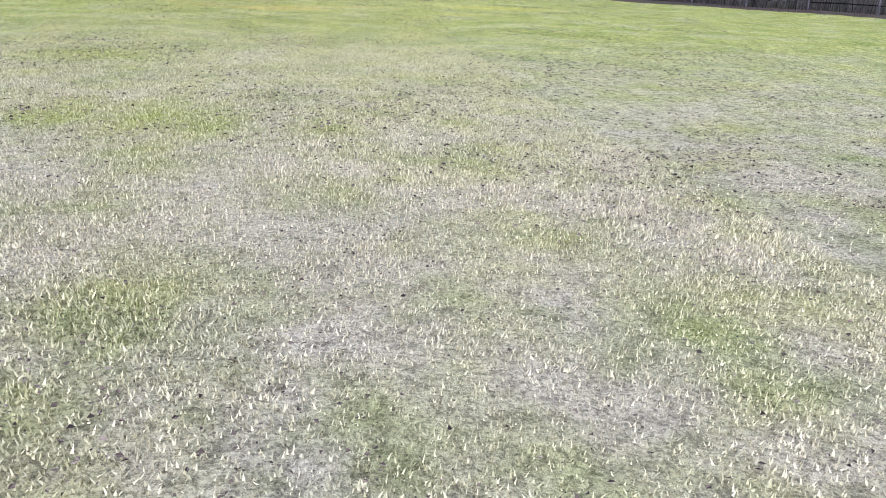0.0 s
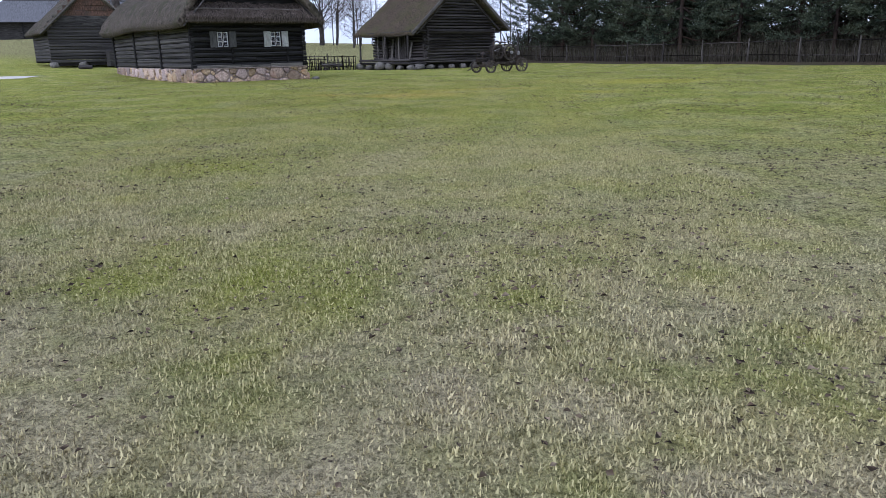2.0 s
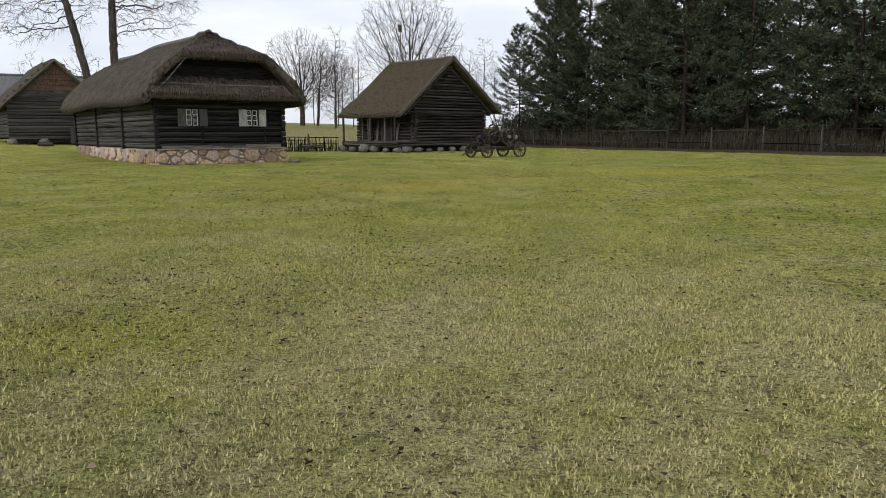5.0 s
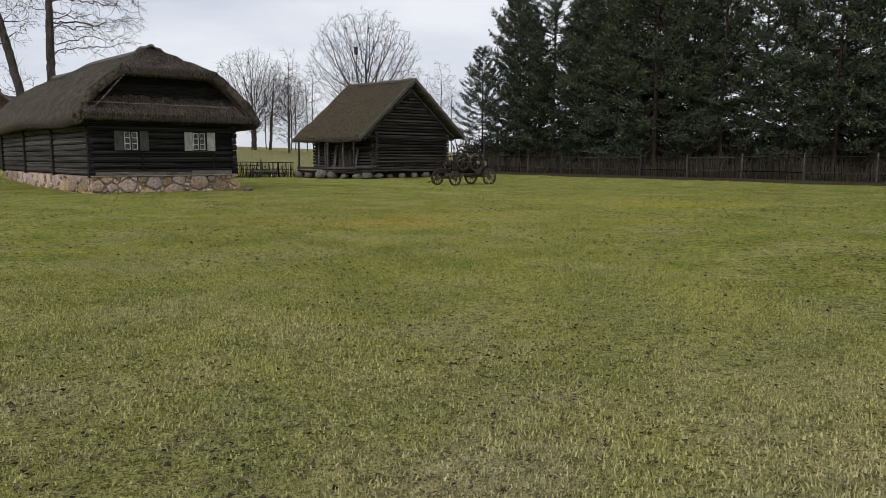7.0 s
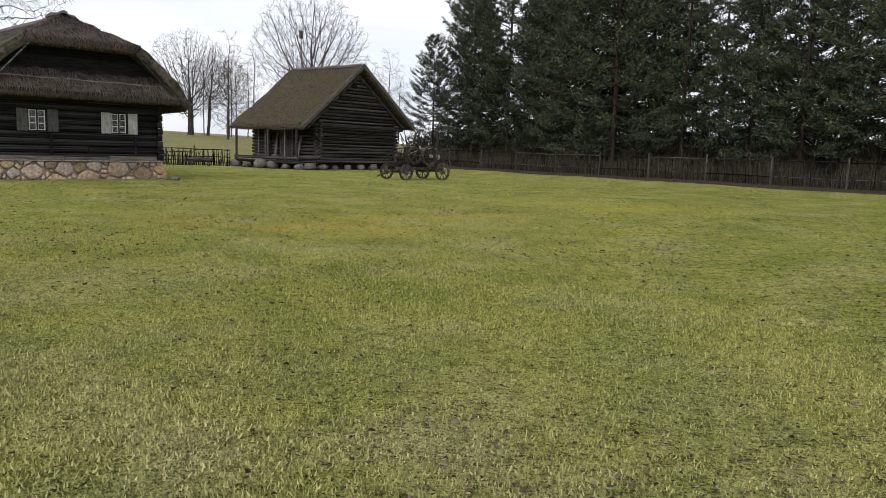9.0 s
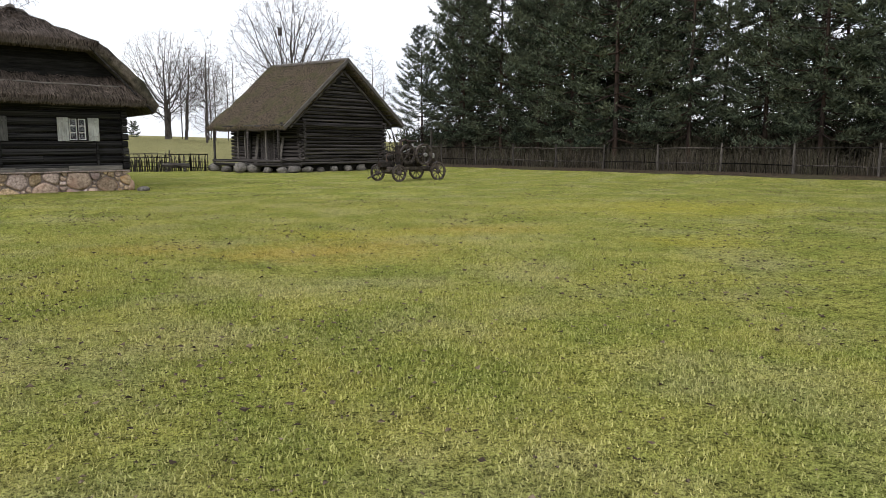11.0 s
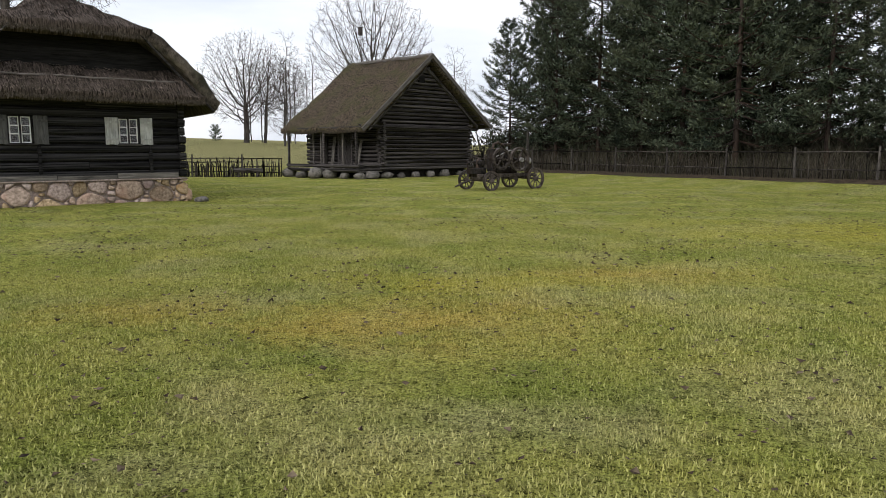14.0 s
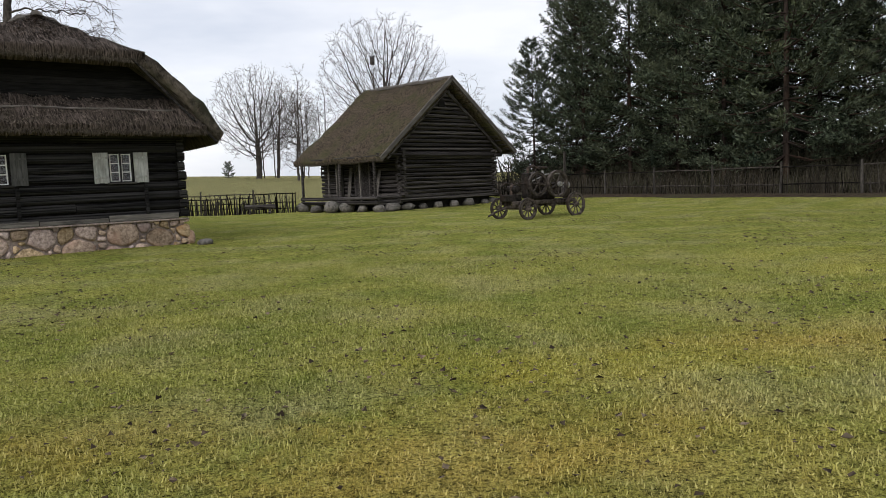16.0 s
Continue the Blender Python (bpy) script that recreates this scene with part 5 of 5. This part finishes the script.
# ---- trees ----
def bare_tree_meshes(seed, trunk, crowns, trunk_r, step=0.4, kill=0.75, crook=0.12, lift=0.0, twig=0.55, droop=0.15, tip=0.013):
    """Leafless tree: limbs reach out from the trunk's line until they fill the crown's space, thick where many twigs hang on them.
    crowns: centre x, y, z, half widths in x, y, z and how many shoots to fill it with."""
    g = np.random.default_rng(seed)
    line = [np.array(p, float) for p in trunk]
    nodes, parent = [line[0]], [-1]
    for a, b in zip(line, line[1:]):
        k = max(1, int(np.linalg.norm(b - a) / step))
        for q in range(1, k + 1):
            nodes.append(a + (b - a) * q / k + g.normal(0, 0.02, 3))
            parent.append(len(nodes) - 2)
    goals = []
    for cx, cy, cz, rx, ry, rz, count in crowns:
        d = g.normal(0, 1, (count, 3))
        d /= np.linalg.norm(d, axis=1, keepdims=True)
        goals.append(np.array([cx, cy, cz]) + d * (g.random((count, 1)) ** 0.38) * np.array([rx, ry, rz]))
    goals = np.concatenate(goals)
    low = max(0.25 * line[-1][2], goals[:, 2].min() - 2.0)
    usable = np.array([p[2] > low for p in nodes])
    N = np.array(nodes)
    dist = np.linalg.norm(goals[:, None] - N[None], axis=2) + np.where(usable, 0, 1e3)[None]
    best, gap = dist.argmin(1), dist.min(1)
    grown = set()
    for _ in range(90):
        if len(goals) == 0:
            break
        pull = {}
        for k, q in enumerate(best):
            d = goals[k] - nodes[q]
            pull.setdefault(int(q), np.zeros(3))
            pull[int(q)] += d / (np.linalg.norm(d) + 1e-6)
        fresh = []
        for q, d in pull.items():
            d = d / (np.linalg.norm(d) + 1e-6) + g.normal(0, crook, 3) + np.array([0, 0, lift])
            p = nodes[q] + d / np.linalg.norm(d) * step
            key = (q, tuple(np.round(p / (0.5 * step)).astype(int)))
            if key in grown:
                continue
            grown.add(key)
            nodes.append(p)
            parent.append(q)
            fresh.append(len(nodes) - 1)
        if not fresh:
            break
        F = np.array([nodes[k] for k in fresh])
        d = np.linalg.norm(goals[:, None] - F[None], axis=2)
        m = d.min(1)
        closer = m < gap
        best = np.where(closer, np.array(fresh)[d.argmin(1)], best)
        gap = np.where(closer, m, gap)
        alive = gap > kill
        goals, best, gap = goals[alive], best[alive], gap[alive]
    kids = [[] for _ in nodes]
    for k, q in enumerate(parent):
        if q >= 0:
            kids[q].append(k)
    load = [1] * len(nodes)
    for k in range(len(nodes) - 1, 0, -1):
        if kids[k]:
            load[k] = max(1, sum(load[c] for c in kids[k]))
    load[0] = sum(load[c] for c in kids[0]) or 1
    power = math.log(trunk_r / tip) / math.log(max(load[0], 2))
    rad = [tip * q ** power for q in load]
    wood, thin = Shape(), []
    heads = [(0, None)]
    while heads:
        k, start = heads.pop()
        chain = [start] if start is not None else []
        while True:
            chain.append(k)
            if not kids[k]:
                break
            order = sorted(kids[k], key=lambda c: -load[c])
            heads += [(c, k) for c in order[1:]]
            k = order[0]
        body = [c for c in chain if load[c] >= 4 or c == chain[0]]
        if len(body) > 1:
            rr_ = [min(rad[c], rad[body[min(1, len(body) - 1)]] * 1.15) if c == start else rad[c] for c in body]
            if start is None:
                rr_[0] *= 1.35
            wood.tube([nodes[c] for c in body], rr_, 7 if start is None else 5, caps=False)
        for a, b in zip(chain, chain[1:]):
            if load[b] < 4:
                thin.append((nodes[a], nodes[b], rad[b]))
    for k, p in enumerate(nodes):
        if load[k] <= 3 and parent[k] >= 0:
            way = p - nodes[parent[k]]
            way = way / (np.linalg.norm(way) + 1e-6)
            for _ in range(3 if not kids[k] else 2):
                w = way + g.normal(0, 0.5, 3) + np.array([0, 0, droop])
                w /= np.linalg.norm(w)
                thin.append((p, p + w * twig * g.uniform(0.5, 1.3), tip * 0.8))
    a, b = np.array([t[0] for t in thin]), np.array([t[1] for t in thin])
    r_ = np.array([t[2] for t in thin])[:, None]
    d = b - a
    s1 = np.cross(d, [0.3, 0.2, 1.0])
    s1 /= np.linalg.norm(s1, axis=1, keepdims=True) + 1e-9
    s2 = np.cross(d, s1)
    s2 /= np.linalg.norm(s2, axis=1, keepdims=True) + 1e-9
    ring = [s1 * math.cos(q) + s2 * math.sin(q) for q in (0, 2.094, 4.189)]
    tri = []
    for k in range(3):
        u, v = ring[k] * r_, ring[(k + 1) % 3] * r_
        tri += [np.stack([a + u, a + v, b + v * 0.7], 1), np.stack([a + u, b + v * 0.7, b + u * 0.7], 1)]
    tri = np.concatenate(tri)
    return wood.mesh("trunk", True), tris_mesh("twigs", tri, len(tri))


def plant(name, meshes, mats, places, label, category, group):
    """One tree with trunk and crown, copied to each place: x, y, scale, turn."""
    first = None
    for x, y, s, turn in places:
        z = gz(x, y) - 0.05
        if first is None:
            first = thing(name, scaled(pose(x, y, z, 0, 0, turn), s, s, s), label, category, group)
            part("trunk", meshes[0], mats[0], first)
            part("crown", meshes[1], mats[1], first)
        else:
            ob = copy_thing(first, pose(x, y, z, 0, 0, turn))
            ob.scale = (s, s, s)


BARE = (M_BARK, M_TWIG)
# spreading trees on the rise behind the buildings
plant("bare_tree", bare_tree_meshes(5, [(0, 0, -0.2), (0.1, 0, 2.2), (0, 0, 4.2)], [(-0.3, 0, 7.6, 5.4, 4.6, 5.8, 2400)], 0.36, step=0.36, kill=0.46, lift=0.42, crook=0.13), BARE, [(-27.3, 97.0, 0.88, 0)], "tall leafless broad-crowned tree on the grassy rise", "tree", "bare trees on the rise")
plant("bare_tree", bare_tree_meshes(15, [(0, 0, -0.2), (0.2, 0, 3.0), (0.3, 0, 5)], [(0.6, 0, 7.4, 2.7, 2.6, 4.4, 900)], 0.2, step=0.36, kill=0.46, lift=0.42, crook=0.13), BARE, [(-25.6, 98.0, 0.88, 10)], "slender leafless tree beside a larger one", "tree", "bare trees on the rise")
plant("bare_tree", bare_tree_meshes(13, [(0, 0, -0.2), (0.1, 0, 4.0), (0, 0, 6.5)], [(0, 0, 11.2, 7.4, 6.0, 7.0, 3200)], 0.45, step=0.42, kill=0.52, lift=0.42, crook=0.13), BARE, [(-13.9, 97.5, 0.91, 0)], "very tall leafless tree rising behind the granary roof", "tree", "bare trees on the rise")
plant("young_tree", bare_tree_meshes(21, [(0, 0, -0.2), (0, 0, 1.2), (0.1, 0, 4.0)], [(0, 0, 4.6, 2.4, 2.2, 3.9, 1000)], 0.13, step=0.3, kill=0.38, lift=0.3, tip=0.014), BARE, [(-21.3, 90.5, 1.0, 0)], "small leafless tree with a pale bushy crown", "tree", "bare trees on the rise")
rr = random.Random(31)
plant("thin_tree", bare_tree_meshes(25, [(0, 0, -0.2), (0.1, 0, 4.0), (0, 0, 9.5)], [(0, 0, 7.4, 1.9, 1.9, 5.0, 420)], 0.085, kill=0.55, lift=0.4), BARE,
      [(-31 + 1.25 * k + rr.uniform(-0.6, 0.6), 116 + rr.uniform(-6, 8), rr.uniform(0.75, 1.15), rr.uniform(0, 360)) for k in range(22)], "thin leafless birch in a distant grove", "tree", "distant grove")
# two old trees west of the cottage
plant("old_tree", bare_tree_meshes(41, [(0, 0, -0.2), (-1.2, 0, 6), (-2.6, 0, 12), (-4.4, 0.2, 18), (-6.0, 0, 22)], [(-7.2, 0, 11.4, 4.8, 3.4, 3.0, 420), (-7.5, 0, 18.5, 5.0, 3.5, 4.0, 450), (-0.6, 0, 13.0, 2.0, 2.5, 3.0, 150)], 0.36, crook=0.42, lift=0.06, twig=0.8, droop=-0.45, tip=0.016), BARE, [(-40.2, 74.5, 1.0, 0)],
      "old leaning leafless tree with crooked limbs", "tree", "old trees behind the sheds")
plant("old_tree", bare_tree_meshes(44, [(0, 0, -0.2), (0.1, 0, 8), (0.3, 0, 14), (1.2, 0, 19), (1.4, 0, 23)], [(4.8, 0, 12.4, 4.6, 3.4, 3.6, 460), (4.0, 0, 19.0, 5.5, 3.5, 4.0, 450), (-2.0, 0, 15.5, 2.2, 2.2, 3.2, 170)], 0.37, crook=0.42, lift=0.06, twig=0.8, droop=-0.45, tip=0.016), BARE, [(-39.1, 75.6, 1.0, 0)],
      "old upright leafless tree with crooked limbs", "tree", "old trees behind the sheds")
plant("bare_sapling", bare_tree_meshes(47, [(0, 0, -0.2), (0, 0, 3), (0.1, 0, 6)], [(0, 0, 5.6, 2.0, 2.0, 3.2, 260)], 0.1, lift=0.2), BARE, [(-37.5, 68.0, 1.0, 0), (-45, 72, 0.9, 120)], "young leafless tree behind the shed", "tree", "old trees behind the sheds")


def build_nest_box():
    n = thing("nest_box", pose(-14.6, 95.8, gz(-14.6, 95.8) + 11.2), "small wooden nest box high in a bare tree", "nest box")
    part("box", Shape().box(-0.2, -0.2, 0, 0.2, 0.2, 0.75, bevel=0.02), M_BARNLOG, n)
    part("lid", Shape().box(-0.27, -0.28, 0.75, 0.27, 0.25, 0.81, bevel=0.01), M_BARNLOG, n)
    part("pole", Shape().tube([(0, 0.25, -11.2), (0, 0.25, 0.6)], [0.05, 0.04], 6), M_BARK, n)


build_nest_box()


def pine_meshes(seed, height, crown_start, reach, gaps=0.06, full=1.0):
    """Scots pine: straight trunk, whorls of limbs that sag and lift at the end, each with a flat plume of side shoots set with needles."""
    g = np.random.default_rng(seed)
    trunk = Shape()
    trunk.tube([(0, 0, -0.2), (0.03, 0.02, height * 0.3), (-0.04, 0.05, height * 0.65), (0, 0, height)], [0.16, 0.12, 0.07, 0.02], 8, caps=False)
    places, ways = [], []
    z = crown_start
    while z < height - 0.1:
        t = (z - crown_start) / (height - crown_start)
        prof = reach * (0.66 + 0.34 * math.sin(min(t * 3.0 + 0.5, 1.9))) * (1 - t ** 2.2) + 0.35
        n = int(g.integers(4, 7))
        a0 = g.uniform(0, 6.28)
        for k in range(n):
            if g.random() < gaps:
                continue
            a = a0 + 6.283 * k / n + g.normal(0, 0.25)
            L = prof * g.uniform(0.55, 1.2)
            tilt = -0.16 + 0.95 * t + g.normal(0, 0.10)
            out, side = np.array([math.cos(a), math.sin(a), 0.0]), np.array([-math.sin(a), math.cos(a), 0.0])

            def limb(f):
                return np.array([0, 0, z]) + out * L * f + np.array([0, 0, L * (tilt * f - 0.10 * f * (1 - f) * 4 + 0.10 * f ** 3)])

            trunk.tube([limb(0), limb(0.35), limb(0.7), limb(1.0)], [0.016 + 0.010 * L, 0.013 + 0.007 * L, 0.010 + 0.003 * L, 0.007], 4, caps=False)
            m = int((6 + 4.6 * L) * full)
            for q in range(m):
                f = 0.16 + 0.86 * g.random() ** 0.6
                way = out * 0.75 + side * g.normal(0, 0.75) + np.array([0, 0, 0.22 + 0.45 * t + abs(g.normal(0, 0.22))])
                way /= np.linalg.norm(way)
                ln = g.uniform(0.30, 0.75) * (0.6 + 0.16 * L)
                b = limb(min(f, 1.0))
                for u in (0.3, 0.65, 1.0):
                    places.append(b + way * ln * u)
                    ways.append(way)
        z += g.uniform(0.42, 0.68)
    places, ways = np.array(places), np.array(ways)
    blades = 4
    n = len(places)
    p = np.repeat(places, blades, 0) + g.normal(0, 0.07, (n * blades, 3)) * np.array([1, 1, 0.7])
    w = np.repeat(ways, blades, 0) * 0.7 + g.normal(0, 0.5, (n * blades, 3)) + np.array([0, 0, 0.18])
    w /= np.linalg.norm(w, axis=1, keepdims=True)
    ln = g.uniform(0.18, 0.36, (n * blades, 1))
    s = np.cross(w, g.normal(0, 1, (n * blades, 3)))
    s /= np.linalg.norm(s, axis=1, keepdims=True) + 1e-9
    s *= g.uniform(0.036, 0.072, (n * blades, 1))
    tri = np.stack([p - s * 0.6, p + w * ln * 0.5 + s, p + w * ln], 1)
    return trunk.mesh("trunk", True), tris_mesh("needles", tri, len(tri))


def plant_pines():
    r = random.Random(77)
    d, nn = Vector((0.609, -0.793)), Vector((0.793, 0.609))
    rows = [[], [], [], [], []]
    spots = [(-2.7, 3.0), (-4.2, 9.0), (-7.0, 12.8), (-1.6, 5.6)]
    for k in range(13):
        s = 0.4 + 3.5 * k
        spots.append((s + r.uniform(-0.7, 0.7), 3.9 + r.uniform(-0.6, 1.2)))
        if k % 5 != 4:
            spots.append((s + 1.7 + r.uniform(-0.7, 0.7), 8.4 + r.uniform(-1, 1.5)))
        spots.append((s + 0.6 + r.uniform(-1, 1), 13.5 + r.uniform(-1.5, 2.0)))
    for n, (s, o) in enumerate(spots):
        p = Vector((-0.6, 64.2)) + d * s + nn * o
        k = n % 4 if s < 17 else 4
        rows[k].append((p.x, p.y, (r.uniform(0.72, 1.04) if s < 17 else r.uniform(0.68, 1.05)) * (0.54 if n == 0 else 0.6 if n == 2 else 0.68 if n == 1 else 0.8 if n in (3, 4) else 1.0), r.uniform(0, 360)))
    specs = ((1, 17.0, 1.7, 3.7), (2, 18.5, 2.0, 3.5), (3, 16.0, 1.6, 3.8), (4, 19.0, 2.2, 3.4), (6, 19.0, 2.4, 3.2))
    for (seed, h, c, reach), places in zip(specs, rows):
        lab = "tall dark green pine with low dense branches" if seed < 5 else "tall thin pine with open branches and reddish trunk"
        ms = pine_meshes(seed, h, c, reach) if seed < 5 else pine_meshes(seed, h, c, reach, 0.25)
        plant("pine", ms, (M_PINEBARK, M_NEEDLE), places, lab, "tree", "row of pines behind the fence")


plant_pines()
sm = pine_meshes(9, 5.0, 0.3, 1.5)
plant("small_spruce", sm, (M_PINEBARK, M_NEEDLE), [(-41.5, 125.5, 0.45, 0)], "small lone conifer on the skyline", "tree", "")


# ---- grass blades and fallen leaves on the lawn ----
def lawn_centre(y):
    return 3.3 - 0.24 * y


def build_grass():
    """Short mown grass as single blades on the strip of lawn that is walked, thinner towards its edges."""
    g = np.random.default_rng(11)
    n = 2300000
    y = 1.2 + 33 * g.random(n) + g.normal(0, 1.0, n).clip(0, 6)
    half = 3.6 + 0.05 * y
    x = lawn_centre(y) * np.clip(1 - y / 60, 0, 1) + half * np.where(g.random(n) < 0.75, g.uniform(-1, 1, n), g.normal(0, 1.25, n))
    clump = 0.5 + 0.5 * np.sin(3.1 * x + 1.7 * np.sin(2.3 * y)) * np.sin(2.9 * y + 1.3 * np.sin(1.9 * x))
    tuft = 0.5 + 0.5 * np.sin(27 * x + 2.1 * np.sin(19 * y)) * np.sin(24 * y + 2.3 * np.sin(21 * x))
    keep = g.random(n) < (0.55 + 0.45 * clump) * (0.45 + 0.55 * tuft)
    x, y, clump, tuft = x[keep], y[keep], clump[keep], tuft[keep]
    n = len(x)
    base = np.stack([x, y, ground_z(x, y) - 0.004], 1)
    a = g.uniform(0, 2 * np.pi, n)
    tilt = g.uniform(0.10, 1.05, n)
    ln = g.uniform(0.014, 0.036, n) * (0.7 + 0.3 * clump + 0.35 * tuft)
    tip = base + np.stack([np.cos(a) * np.sin(tilt), np.sin(a) * np.sin(tilt), np.cos(tilt)], 1) * ln[:, None]
    b = a + np.pi / 2 + g.normal(0, 0.5, n)
    w = np.stack([np.cos(b), np.sin(b), np.zeros(n)], 1) * g.uniform(0.0030, 0.0080, n)[:, None]
    ob = part("grass", tris_mesh("grass", np.stack([base - w, base + w, tip], 1), n), M_BLADE)
    tagged(ob, "short mown grass, partly dry and straw-coloured", "grass", kind="stuff")


build_grass()


def build_leaves():
    """Curled dry leaves, thick on the worn part of the lawn and in loose drifts, few further on."""
    g = np.random.default_rng(12)
    n = 190000
    y = 1.2 + 44 * g.random(n) ** 1.2
    x = lawn_centre(y) * 0.6 + g.uniform(-1, 1, n) * (6.5 + 0.3 * y)
    drift = 0.5 + 0.5 * np.sin(0.8 * x + 1.1 * np.sin(0.5 * y) + 0.6 * np.sin(2.3 * y)) * np.sin(0.9 * y + 0.7 * np.sin(0.9 * x) + 0.5 * np.sin(2.7 * x))
    keep = g.random(n) < (0.10 + 0.90 * drift ** 2.2) * (0.55 + 0.45 * smooth01((21 - y) / 8))
    x, y = x[keep], y[keep]
    n = len(x)
    size = (0.008 + 0.020 * g.random(n) ** 2.2) * (0.6 + 0.4 * smooth01((y - 3) / 4) + 0.35 * smooth01((y - 14) / 10))
    a = g.uniform(0, 2 * np.pi, n)
    long_, wide = np.stack([np.cos(a), np.sin(a), np.zeros(n)], 1), np.stack([-np.sin(a), np.cos(a), np.zeros(n)], 1)
    z = ground_z(x, y) + g.uniform(0.014, 0.034, n)
    mid = np.stack([x, y, z], 1)
    up = np.array([0, 0, 1.0])
    size = size[:, None]
    c0, c1, c2 = (g.uniform(-0.1, 0.9, (n, 1)) for _ in range(3))
    p0, p1 = mid + long_ * size + up * size * c0, mid - long_ * size + up * size * c0 * 0.6
    q0, q1 = mid + wide * size * 0.62 + up * size * c1, mid - wide * size * 0.62 + up * size * c2
    tri = np.concatenate([np.stack([p0, q0, p1], 1), np.stack([p1, q1, p0], 1)])
    ob = part("fallen_leaves", tris_mesh("fallen_leaves", tri, len(tri)), M_LEAF)
    tagged(ob, "small dry brown leaves scattered over the lawn", "leaves", kind="stuff")



build_leaves()
